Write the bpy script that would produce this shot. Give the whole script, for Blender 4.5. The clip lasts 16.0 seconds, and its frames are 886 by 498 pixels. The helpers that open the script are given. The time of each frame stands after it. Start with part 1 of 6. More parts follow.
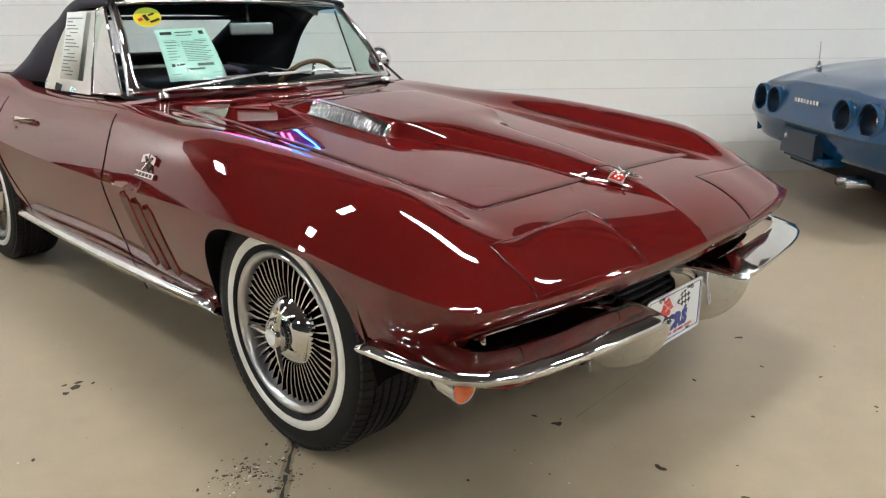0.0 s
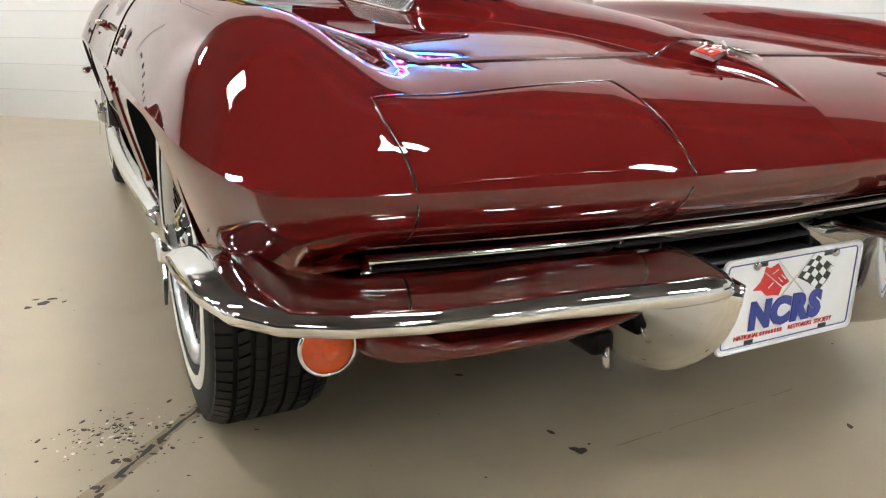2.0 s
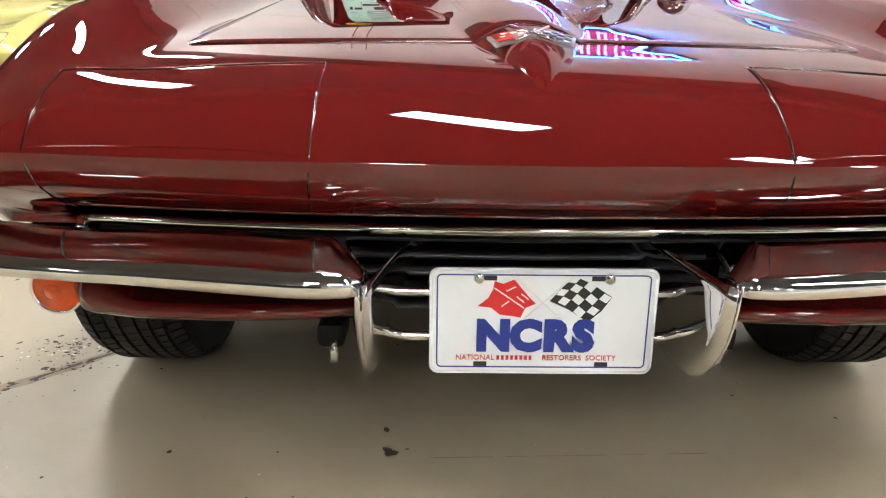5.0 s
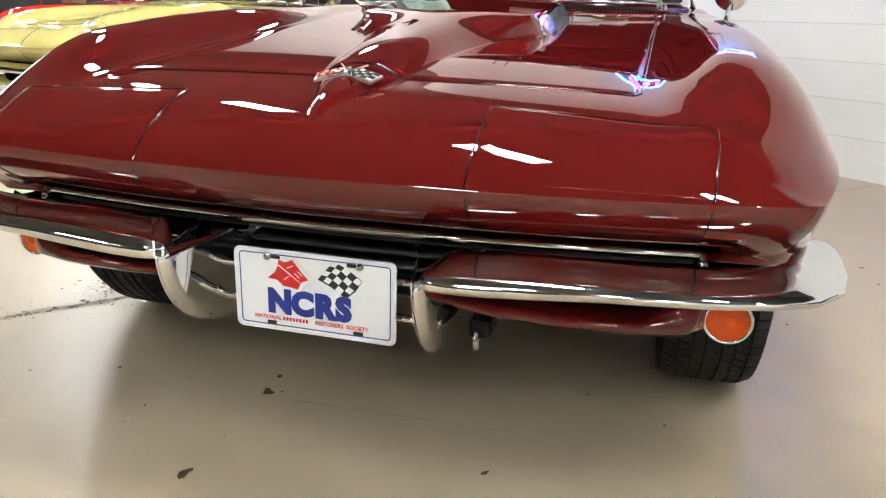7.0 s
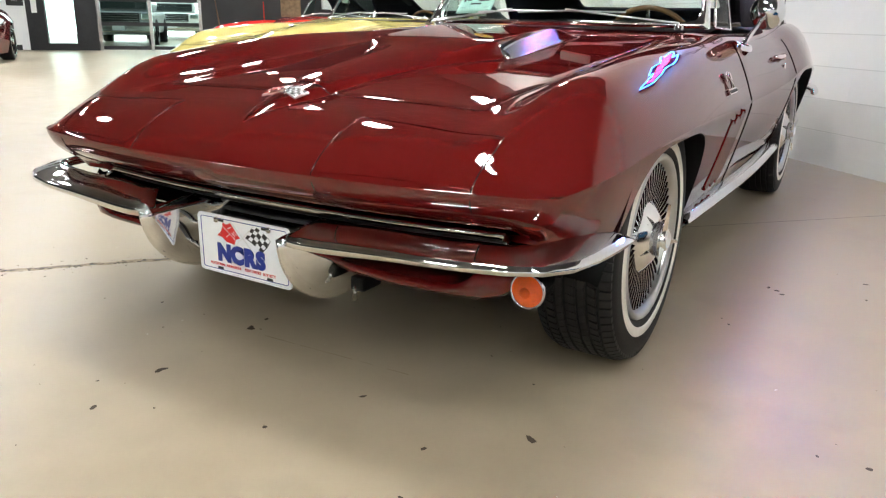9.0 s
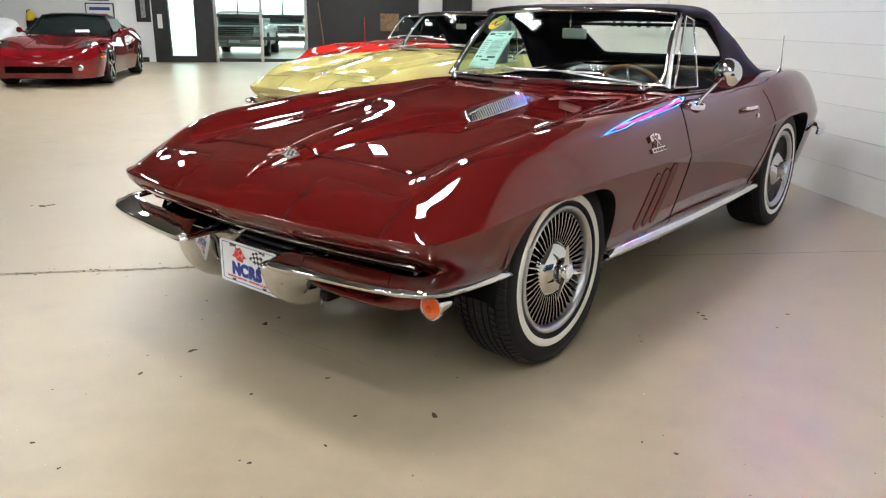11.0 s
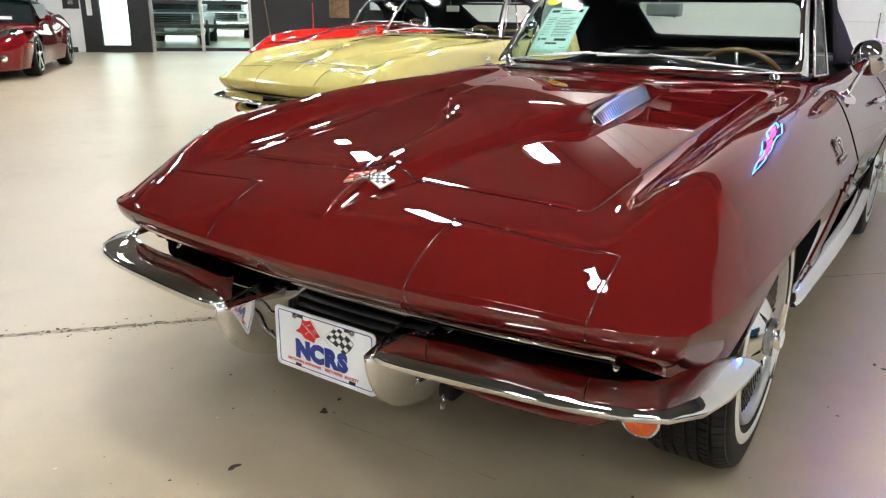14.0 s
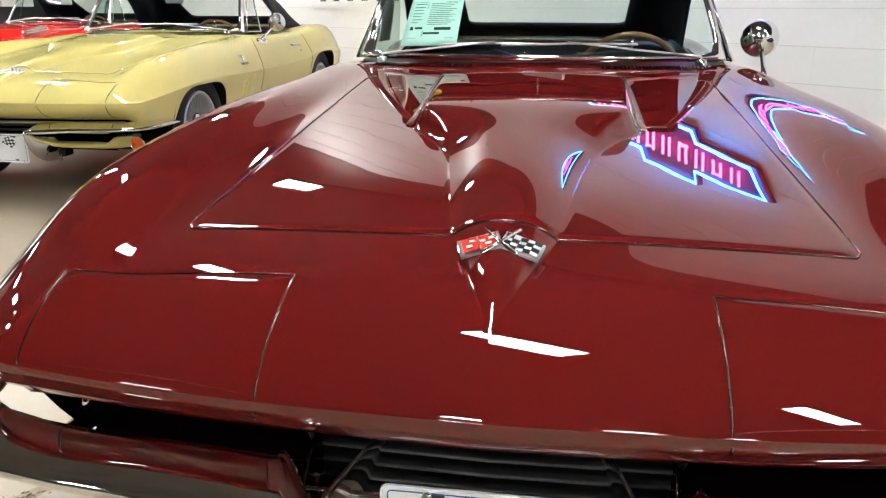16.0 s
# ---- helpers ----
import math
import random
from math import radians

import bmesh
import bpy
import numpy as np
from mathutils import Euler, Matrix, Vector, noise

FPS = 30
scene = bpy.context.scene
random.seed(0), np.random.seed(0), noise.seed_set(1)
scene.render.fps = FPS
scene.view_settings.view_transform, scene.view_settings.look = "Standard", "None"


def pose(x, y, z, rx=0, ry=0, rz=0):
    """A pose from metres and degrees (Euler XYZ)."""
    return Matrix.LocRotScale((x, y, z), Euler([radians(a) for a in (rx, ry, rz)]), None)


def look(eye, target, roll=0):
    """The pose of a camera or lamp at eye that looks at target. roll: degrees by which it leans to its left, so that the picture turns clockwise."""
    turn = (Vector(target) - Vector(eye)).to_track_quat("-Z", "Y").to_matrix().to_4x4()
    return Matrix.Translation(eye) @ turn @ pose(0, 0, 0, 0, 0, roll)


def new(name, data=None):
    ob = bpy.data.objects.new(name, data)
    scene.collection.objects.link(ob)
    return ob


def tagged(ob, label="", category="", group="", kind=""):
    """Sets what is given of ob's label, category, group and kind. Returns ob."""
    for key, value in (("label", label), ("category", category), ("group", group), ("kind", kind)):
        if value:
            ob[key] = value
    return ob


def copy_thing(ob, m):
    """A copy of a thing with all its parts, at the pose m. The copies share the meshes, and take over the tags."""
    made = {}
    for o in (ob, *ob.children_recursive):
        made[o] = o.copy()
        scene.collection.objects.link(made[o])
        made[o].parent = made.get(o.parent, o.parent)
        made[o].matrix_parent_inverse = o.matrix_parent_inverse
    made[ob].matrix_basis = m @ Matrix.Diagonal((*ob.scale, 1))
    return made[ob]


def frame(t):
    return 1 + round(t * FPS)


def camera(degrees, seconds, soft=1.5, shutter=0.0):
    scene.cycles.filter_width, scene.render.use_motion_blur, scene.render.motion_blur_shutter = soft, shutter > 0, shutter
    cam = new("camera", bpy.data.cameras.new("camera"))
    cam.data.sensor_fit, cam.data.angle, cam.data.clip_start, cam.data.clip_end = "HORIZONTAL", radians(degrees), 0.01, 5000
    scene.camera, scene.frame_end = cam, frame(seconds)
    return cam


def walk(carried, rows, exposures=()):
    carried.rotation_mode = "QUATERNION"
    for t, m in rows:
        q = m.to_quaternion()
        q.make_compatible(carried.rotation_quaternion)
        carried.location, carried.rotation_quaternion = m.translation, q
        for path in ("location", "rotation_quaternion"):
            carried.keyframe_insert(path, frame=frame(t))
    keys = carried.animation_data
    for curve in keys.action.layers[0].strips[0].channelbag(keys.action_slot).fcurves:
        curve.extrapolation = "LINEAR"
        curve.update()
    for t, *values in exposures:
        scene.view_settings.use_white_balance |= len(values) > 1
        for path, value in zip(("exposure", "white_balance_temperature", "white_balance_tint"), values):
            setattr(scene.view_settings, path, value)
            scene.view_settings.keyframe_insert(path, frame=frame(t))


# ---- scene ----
cam = camera(61.2, 16.0, soft=1.25)
PATH = [
    (0, (-1.814, -1.58, 1.124), (-0.455, -0.236, 0.538), -0.4),
    (0.5, (-1.572, -1.544, 1.038), (-0.245, -0.169, 0.448), -0.5),
    (1, (-1.346, -1.526, 0.925), (-0.219, 0.019, 0.342), -0.2),
    (1.5, (-1.136, -1.484, 0.822), (-0.117, 0.139, 0.247), -0.0),
    (2, (-0.974, -1.428, 0.74), (-0.123, 0.291, 0.171), 0.5),
    (2.5, (-0.836, -1.404, 0.681), (-0.191, 0.4, 0.107), 0.7),
    (3, (-0.727, -1.428, 0.655), (-0.187, 0.41, 0.08), 0.6),
    (3.5, (-0.572, -1.492, 0.68), (-0.171, 0.38, 0.104), 0.6),
    (4, (-0.419, -1.511, 0.689), (-0.144, 0.383, 0.107), 0.6),
    (4.5, (-0.293, -1.548, 0.693), (-0.138, 0.36, 0.114), 0.7),
    (5, (-0.139, -1.616, 0.722), (-0.115, 0.299, 0.147), 0.7),
    (5.2, (-0.074, -1.636, 0.738), (-0.109, 0.278, 0.157), 0.8),
    (7.3, (0.658, -1.832, 0.814), (0.056, -0.017, 0.229), 1.3),
    (7.5, (0.749, -1.845, 0.813), (0.053, -0.061, 0.234), 1.1),
    (7.6, (0.81, -1.848, 0.844), (0.059, -0.096, 0.239), 1.0),
    (8, (0.94, -1.903, 0.844), (0.136, -0.167, 0.259), 1.1),
    (8.5, (1.136, -1.919, 0.871), (0.275, -0.215, 0.277), 1.0),
    (9, (1.317, -1.924, 0.885), (0.337, -0.282, 0.296), 1.0),
    (9.2, (1.403, -1.955, 0.907), (0.394, -0.333, 0.315), 1.1),
    (11.3, (2.119, -2.166, 1.174), (0.899, -0.694, 0.587), 0.8),
    (11.5, (2.158, -2.186, 1.185), (0.931, -0.722, 0.594), 0.8),
    (12, (2.098, -2.153, 1.156), (0.852, -0.704, 0.566), 0.9),
    (12.5, (1.922, -2.057, 1.131), (0.665, -0.62, 0.537), 1.0),
    (13, (1.681, -1.996, 1.104), (0.411, -0.57, 0.512), 1.1),
    (13.5, (1.425, -1.941, 1.098), (0.162, -0.509, 0.503), 0.7),
    (14, (1.105, -1.818, 1.08), (0.036, -0.24, 0.471), 0.7),
    (14.5, (0.757, -1.791, 1.061), (-0.14, -0.106, 0.466), 0.7),
    (15, (0.498, -1.73, 1.032), (-0.16, 0.064, 0.443), 0.5),
    (15.5, (0.25, -1.611, 1.024), (-0.219, 0.238, 0.423), 0.2),
    (16, (0.069, -1.533, 1.033), (-0.21, 0.35, 0.421), 0.1),
]
EXPOSURE = [(0.0, -0.1), (1.0, 0.0), (1.5, 0.15), (3.0, 0.3), (4.0, 0.36), (5.0, 0.36), (7.5, 0.27), (9.0, 0.15), (12.0, -0.08), (13.5, 0.0), (15.0, 0.05), (16.0, 0.15)]
walk(cam, [(t, look(eye, target, roll)) for t, eye, target, roll in PATH], EXPOSURE)

# ---- world, light ----
world = bpy.data.worlds.new("world")
world.use_nodes = True
scene.world = world
world.node_tree.nodes["Background"].inputs[0].default_value = (0.75, 0.85, 1.0, 1)
world.node_tree.nodes["Background"].inputs[1].default_value = 0.6

# directions of the room: ALONG runs along the white wall to the far end, ACROSS points at that wall
ALONG, ACROSS = Vector((-0.721, 0.692, 0)).normalized(), Vector((0.692, 0.721, 0)).normalized()
ROOM = Matrix(((ALONG.x, ACROSS.x, 0, 0), (ALONG.y, ACROSS.y, 0, 0), (0, 0, 1, 0), (0, 0, 0, 1)))  # (along, across, z)
WALL_A = 3.19      # across-position of the white wall's face
FAR_S = 18.0       # along-position of the far end wall
NEAR_S, BACK_A, CEIL = -13.0, -13.0, 4.3
ROOM_TURN = math.atan2(ALONG.y, ALONG.x)


def room(s, a, z=0.0):
    return ROOM @ Vector((s, a, z))


# ---- materials ----
def nodes_of(name):
    m = bpy.data.materials.new(name)
    m.use_nodes = True
    nt = m.node_tree
    return m, nt, nt.nodes["Principled BSDF"]


def setv(b, **kw):
    for k, v in kw.items():
        b.inputs[k.replace("_", " ")].default_value = (*v, 1) if isinstance(v, tuple) else v


def plain(name, col, rough=0.5, metal=0.0, vary=0.12, scale=30.0, bump=0.0, bump_scale=200.0, coat=0.0):
    """A material with two scales of tone variation and optional fine relief."""
    m, nt, b = nodes_of(name)
    setv(b, Roughness=rough, Metallic=metal, Coat_Weight=coat, Coat_Roughness=0.04)
    tc = nt.nodes.new("ShaderNodeTexCoord")
    n1, n2 = nt.nodes.new("ShaderNodeTexNoise"), nt.nodes.new("ShaderNodeTexNoise")
    n1.inputs["Scale"].default_value, n2.inputs["Scale"].default_value = scale, scale / 9
    n1.inputs["Detail"].default_value = 5
    mix = nt.nodes.new("ShaderNodeMath")
    mix.operation = "ADD"
    ramp = nt.nodes.new("ShaderNodeMapRange")
    ramp.inputs[1].default_value, ramp.inputs[2].default_value = 0.6, 1.4
    ramp.inputs[3].default_value, ramp.inputs[4].default_value = 1 - vary, 1 + vary
    mul = nt.nodes.new("ShaderNodeVectorMath")
    mul.operation = "SCALE"
    mul.inputs[0].default_value = col
    for n in (n1, n2):
        nt.links.new(tc.outputs["Object"], n.inputs["Vector"])
    nt.links.new(n1.outputs[0], mix.inputs[0])
    nt.links.new(n2.outputs[0], mix.inputs[1])
    nt.links.new(mix.outputs[0], ramp.inputs[0])
    nt.links.new(ramp.outputs[0], mul.inputs["Scale"])
    nt.links.new(mul.outputs[0], b.inputs["Base Color"])
    if bump:
        n3, bp = nt.nodes.new("ShaderNodeTexNoise"), nt.nodes.new("ShaderNodeBump")
        n3.inputs["Scale"].default_value, n3.inputs["Detail"].default_value = bump_scale, 4
        bp.inputs["Strength"].default_value, bp.inputs["Distance"].default_value = bump, 0.003
        nt.links.new(tc.outputs["Object"], n3.inputs["Vector"])
        nt.links.new(n3.outputs[0], bp.inputs["Height"])
        nt.links.new(bp.outputs[0], b.inputs["Normal"])
    return m


def car_paint(name, col, flake=0.18, wave=0.004, metal=0.0, rough=0.55):
    """Clear-coated paint: a fine flake in the colour coat, and the slight waviness of a hand-finished body."""
    m, nt, b = nodes_of(name)
    setv(b, Roughness=rough, Metallic=metal, Coat_Weight=1.0, Coat_Roughness=0.006, Coat_IOR=1.62)
    b.inputs["Specular IOR Level"].default_value = 0.0
    tc, n1, n2, n3 = nt.nodes.new("ShaderNodeTexCoord"), *(nt.nodes.new("ShaderNodeTexNoise") for _ in range(3))
    n1.inputs["Scale"].default_value, n2.inputs["Scale"].default_value, n3.inputs["Scale"].default_value = 1400, 5, 2.2
    for n in (n1, n2, n3):
        nt.links.new(tc.outputs["Object"], n.inputs["Vector"])
    ramp, mul, bp = nt.nodes.new("ShaderNodeMapRange"), nt.nodes.new("ShaderNodeVectorMath"), nt.nodes.new("ShaderNodeBump")
    ramp.inputs[1].default_value, ramp.inputs[2].default_value = 0.3, 0.7
    ramp.inputs[3].default_value, ramp.inputs[4].default_value = 1 - flake, 1 + flake
    broad = nt.nodes.new("ShaderNodeMath")
    broad.operation = "MULTIPLY_ADD"
    broad.inputs[1].default_value, broad.inputs[2].default_value = 0.16, -0.08
    add = nt.nodes.new("ShaderNodeMath")
    add.operation = "ADD"
    mul.operation = "SCALE"
    mul.inputs[0].default_value = col
    nt.links.new(n1.outputs[0], ramp.inputs[0])
    nt.links.new(n3.outputs[0], broad.inputs[0])
    nt.links.new(ramp.outputs[0], add.inputs[0])
    nt.links.new(broad.outputs[0], add.inputs[1])
    nt.links.new(add.outputs[0], mul.inputs["Scale"])
    nt.links.new(mul.outputs[0], b.inputs["Base Color"])
    bp.inputs["Strength"].default_value, bp.inputs["Distance"].default_value = wave, 0.05
    nt.links.new(n2.outputs[0], bp.inputs["Height"])
    nt.links.new(bp.outputs[0], b.inputs["Coat Normal"])
    return m


def glow(name, col, strength):
    m, _, b = nodes_of(name)
    setv(b, Base_Color=col, Emission_Color=col, Emission_Strength=strength, Roughness=0.4)
    return m


def glass(name, col=(1, 1, 1), rough=0.0, mix=0.9):
    """A thin pane: mostly clear, with a mirror-like sheen by angle."""
    m = bpy.data.materials.new(name)
    m.use_nodes = True
    nt = m.node_tree
    nt.nodes.clear()
    out, tr, gl, fr, mx = (nt.nodes.new(f"ShaderNode{k}") for k in ("OutputMaterial", "BsdfTransparent", "BsdfGlossy", "Fresnel", "MixShader"))
    tr.inputs[0].default_value = (*col, 1)
    gl.inputs["Roughness"].default_value = rough
    fr.inputs[0].default_value = 1.15
    nt.links.new(fr.outputs[0], mx.inputs[0])
    nt.links.new(tr.outputs[0], mx.inputs[1])
    nt.links.new(gl.outputs[0], mx.inputs[2])
    nt.links.new(mx.outputs[0], out.inputs[0])
    return m


def floor_material():
    m, nt, b = nodes_of("painted_concrete")
    setv(b, Roughness=0.3, Coat_Weight=0.2, Coat_Roughness=0.28)
    tc = nt.nodes.new("ShaderNodeTexCoord")
    big, mid, fine, spot = (nt.nodes.new("ShaderNodeTexNoise") for _ in range(4))
    for n, s, d in ((big, 0.7, 3), (mid, 6.0, 6), (fine, 160.0, 3), (spot, 2.6, 9)):
        n.inputs["Scale"].default_value, n.inputs["Detail"].default_value = s, d
        nt.links.new(tc.outputs["Object"], n.inputs["Vector"])
    col = nt.nodes.new("ShaderNodeValToRGB")
    col.color_ramp.elements[0].position, col.color_ramp.elements[0].color = 0.36, (0.386, 0.312, 0.214, 1)
    col.color_ramp.elements[1].position, col.color_ramp.elements[1].color = 0.64, (0.462, 0.378, 0.266, 1)
    add = nt.nodes.new("ShaderNodeMath")
    add.operation = "MULTIPLY_ADD"
    add.inputs[1].default_value = 0.5
    half = nt.nodes.new("ShaderNodeMath")
    half.operation = "MULTIPLY"
    half.inputs[1].default_value = 0.5
    nt.links.new(big.outputs[0], half.inputs[0])
    nt.links.new(mid.outputs[0], add.inputs[0])
    nt.links.new(half.outputs[0], add.inputs[2])
    nt.links.new(add.outputs[0], col.inputs[0])
    stain = nt.nodes.new("ShaderNodeMapRange")
    stain.inputs[1].default_value, stain.inputs[2].default_value = 0.60, 0.80
    stain.inputs[3].default_value, stain.inputs[4].default_value = 0.0, 0.30
    dark = nt.nodes.new("ShaderNodeMix")
    dark.data_type = "RGBA"
    dark.inputs[7].default_value = (0.2, 0.16, 0.11, 1)
    nt.links.new(spot.outputs[0], stain.inputs[0])
    nt.links.new(stain.outputs[0], dark.inputs[0])
    nt.links.new(col.outputs[0], dark.inputs[6])
    nt.links.new(dark.outputs[2], b.inputs["Base Color"])
    rough = nt.nodes.new("ShaderNodeMapRange")
    rough.inputs[1].default_value, rough.inputs[2].default_value = 0.3, 0.7
    rough.inputs[3].default_value, rough.inputs[4].default_value = 0.34, 0.48
    nt.links.new(mid.outputs[0], rough.inputs[0])
    nt.links.new(rough.outputs[0], b.inputs["Roughness"])
    bp = nt.nodes.new("ShaderNodeBump")
    bp.inputs["Strength"].default_value, bp.inputs["Distance"].default_value = 0.12, 0.002
    nt.links.new(fine.outputs[0], bp.inputs["Height"])
    nt.links.new(bp.outputs[0], b.inputs["Normal"])
    return m


MAROON = car_paint("maroon_paint", (0.104, 0.0062, 0.0055))
YELLOW = car_paint("yellow_paint", (0.66, 0.57, 0.20))
RED = car_paint("red_paint", (0.60, 0.02, 0.015))
BLUE = car_paint("blue_paint", (0.004, 0.052, 0.128), flake=0.4)
WINE = car_paint("wine_paint", (0.15, 0.004, 0.007), flake=0.4)
CHROME = plain("chrome", (0.82, 0.82, 0.82), 0.05, 1.0, vary=0.04)
STEEL = plain("brushed_steel", (0.62, 0.62, 0.62), 0.22, 1.0, vary=0.08)
BRIGHT = plain("bright_trim", (0.75, 0.76, 0.78), 0.32, 1.0, vary=0.06)
POLISHED = plain("polished_aluminium", (0.78, 0.78, 0.78), 0.13, 1.0, vary=0.05)
ALLOY = plain("wheel_alloy", (0.55, 0.55, 0.56), 0.3, 1.0, vary=0.08)
RUBBER = plain("tyre_rubber", (0.010, 0.010, 0.0105), 0.6, vary=0.25, bump=0.2)
TREAD = plain("tread_rubber", (0.018, 0.0175, 0.017), 0.55, vary=0.3)
WHITEWALL = plain("whitewall_rubber", (0.80, 0.78, 0.72), 0.5, vary=0.05)
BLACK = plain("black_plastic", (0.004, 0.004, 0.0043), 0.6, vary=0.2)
# Near-black without sheen: painted-in shade of gaps and cavities, also black fin sides.
SHADOW_GAP = plain("gap_shade_black", (0.004, 0.002, 0.002), 0.9, vary=0.1)
GAP_EDGE = plain("panel_edge", (0.006, 0.002, 0.002), 0.12, vary=0.1, coat=1.0)
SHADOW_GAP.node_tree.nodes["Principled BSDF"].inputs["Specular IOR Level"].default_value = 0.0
for rubber in (RUBBER, TREAD, BLACK):
    rubber.node_tree.nodes["Principled BSDF"].inputs["Specular IOR Level"].default_value = 0.2
GRILLE = plain("grille_black", (0.022, 0.022, 0.023), 0.34, vary=0.2)
FABRIC = plain("black_canvas", (0.021, 0.019, 0.030), 0.85, vary=0.25, bump=0.5, bump_scale=900)
VINYL = plain("black_vinyl", (0.008, 0.008, 0.0085), 0.4, vary=0.2, bump=0.15, bump_scale=350)
WOOD = plain("walnut_rim", (0.16, 0.075, 0.03), 0.3, vary=0.35, scale=60, coat=0.5)
AMBER = plain("amber_lens", (1.0, 0.19, 0.004), 0.10, vary=0.35, scale=140, coat=1.0)
AMBER_LENS = plain("amber_moulded_lens", (1.0, 0.125, 0.001), 0.14, vary=0.15, scale=140)
AMBER_LENS.node_tree.nodes["Principled BSDF"].inputs["Transmission Weight"].default_value = 0.3
AMBER_DEEP = plain("amber_tinted_cup", (0.95, 0.15, 0.003), 0.16, vary=0.2, scale=140, coat=1.0)
LENS_RED = plain("dark_lens", (0.10, 0.004, 0.006), 0.15, vary=0.1, coat=1.0)
# darker copy of the body blue, with the shade of recesses in it
RECESS_BLUE = plain("shaded_recess_blue", (0.004, 0.014, 0.030), 0.35, vary=0.1)
PLATE_WHITE = plain("plate_white", (0.80, 0.82, 0.84), 0.3, vary=0.03)
INK_BLUE = plain("blue_ink", (0.012, 0.030, 0.24), 0.35, vary=0.05)
INK_RED = plain("red_ink", (0.62, 0.02, 0.02), 0.35, vary=0.05)
INK_BLACK = plain("black_ink", (0.01, 0.01, 0.01), 0.35, vary=0.05)
INK_GREY = plain("grey_ink", (0.10, 0.13, 0.13), 0.5, vary=0.1)
ENAMEL_RED = plain("red_enamel", (0.65, 0.05, 0.03), 0.2, vary=0.05, coat=1.0)
PAPER = plain("pale_green_paper", (0.50, 0.76, 0.68), 0.7, vary=0.04)
PAPER_WHITE = plain("white_paper", (0.75, 0.75, 0.72), 0.7, vary=0.04)
STICKER_YELLOW = plain("yellow_vinyl_sticker", (0.80, 0.58, 0.02), 0.5, vary=0.04)
GLASS = glass("window_glass", (0.76, 0.87, 0.83))
TINT = glass("tinted_glass", (0.34, 0.60, 0.78))
CLEAR = glass("clear_plastic", (0.9, 0.92, 0.92), 0.35)
FLOOR = floor_material()
WALL_PAINT = plain("white_block_paint", (0.80, 0.79, 0.77), 0.55, vary=0.04, scale=3.0, bump=0.35, bump_scale=130)
MORTAR = plain("painted_joint", (0.66, 0.65, 0.63), 0.7, vary=0.06)
WALL_PLAIN = plain("white_drywall", (0.74, 0.75, 0.76), 0.6, vary=0.04, scale=2.0)
WALL_BLACK = plain("black_wall_paint", (0.022, 0.022, 0.024), 0.6, vary=0.2, scale=4.0)
CEIL_DARK = plain("dark_ceiling_paint", (0.07, 0.062, 0.056), 0.8, vary=0.3, scale=1.5)
FRAME_DARK = plain("dark_bronze_frame", (0.035, 0.035, 0.037), 0.4, 0.6, vary=0.2)
TUBE_LIGHT = glow("fluorescent_tube", (0.97, 1.0, 0.985), 126.0)
DAYLIGHT = glow("daylit_yard", (0.92, 0.97, 1.0), 4.0)
NEON_BLUE = glow("neon_blue", (0.03, 0.28, 1.0), 60.0)
NEON_RED = glow("neon_red", (1.0, 0.05, 0.20), 48.0)
NEON_BACK = plain("sign_dark_blue", (0.01, 0.012, 0.09), 0.35, vary=0.1)


# ---- mesh helpers ----
def mesh_of(name, verts, faces, mats, smooth=True):
    me = bpy.data.meshes.new(name)
    me.from_pydata([tuple(map(float, v)) for v in verts], [], faces)
    for m in mats if isinstance(mats, (list, tuple)) else [mats]:
        me.materials.append(m)
    if smooth:
        me.polygons.foreach_set("use_smooth", [True] * len(me.polygons))
    me.update()
    return me


def obj(name, me, parent=None, label="", category="", group="", kind=""):
    ob = new(name, me)
    if parent:
        ob.parent = parent
    return tagged(ob, label, category, group, kind)


def thing(name, label, category, m=None, group="", kind=""):
    ob = new(name)
    ob.empty_display_size = 0.1
    if m is not None:
        ob.matrix_world = m
    return tagged(ob, label, category, group, kind)


def part(name, bm, material, parent, label="", smooth=False):
    me = bpy.data.meshes.new(name)
    bmesh.ops.recalc_face_normals(bm, faces=bm.faces)
    bm.to_mesh(me)
    bm.free()
    me.materials.append(material)
    if smooth:
        me.polygons.foreach_set("use_smooth", [True] * len(me.polygons))
    return obj(name, me, parent, label)


def grid_geo(P, loop_u=False, loop_v=False, keep=None):
    P = np.asarray(P, float)
    m, n = P.shape[:2]
    faces = []
    for i in range(m if loop_u else m - 1):
        for j in range(n if loop_v else n - 1):
            if keep is None or keep(i, j):
                faces.append((i * n + j, ((i + 1) % m) * n + j, ((i + 1) % m) * n + (j + 1) % n, i * n + (j + 1) % n))
    return P.reshape(-1, 3), faces


def sheet(name, P, material, parent=None, label="", loop_u=False, loop_v=False, keep=None, smooth=True, thick=0.0):
    v, f = grid_geo(P, loop_u, loop_v, keep)
    ob = obj(name, mesh_of(name, v, f, material, smooth), parent, label)
    if thick:
        mod = ob.modifiers.new("solid", "SOLIDIFY")
        mod.thickness, mod.offset = thick, -1
    return ob


def box_bm(x0, x1, y0, y1, z0, z1, bevel=0.0):
    bm = bmesh.new()
    bmesh.ops.create_cube(bm, size=1)
    for v in bm.verts:
        v.co = Vector(((x0 + x1) / 2 + v.co.x * (x1 - x0), (y0 + y1) / 2 + v.co.y * (y1 - y0), (z0 + z1) / 2 + v.co.z * (z1 - z0)))
    if bevel:
        bmesh.ops.bevel(bm, geom=list(bm.edges), offset=bevel, segments=2, affect="EDGES", profile=0.5)
    return bm


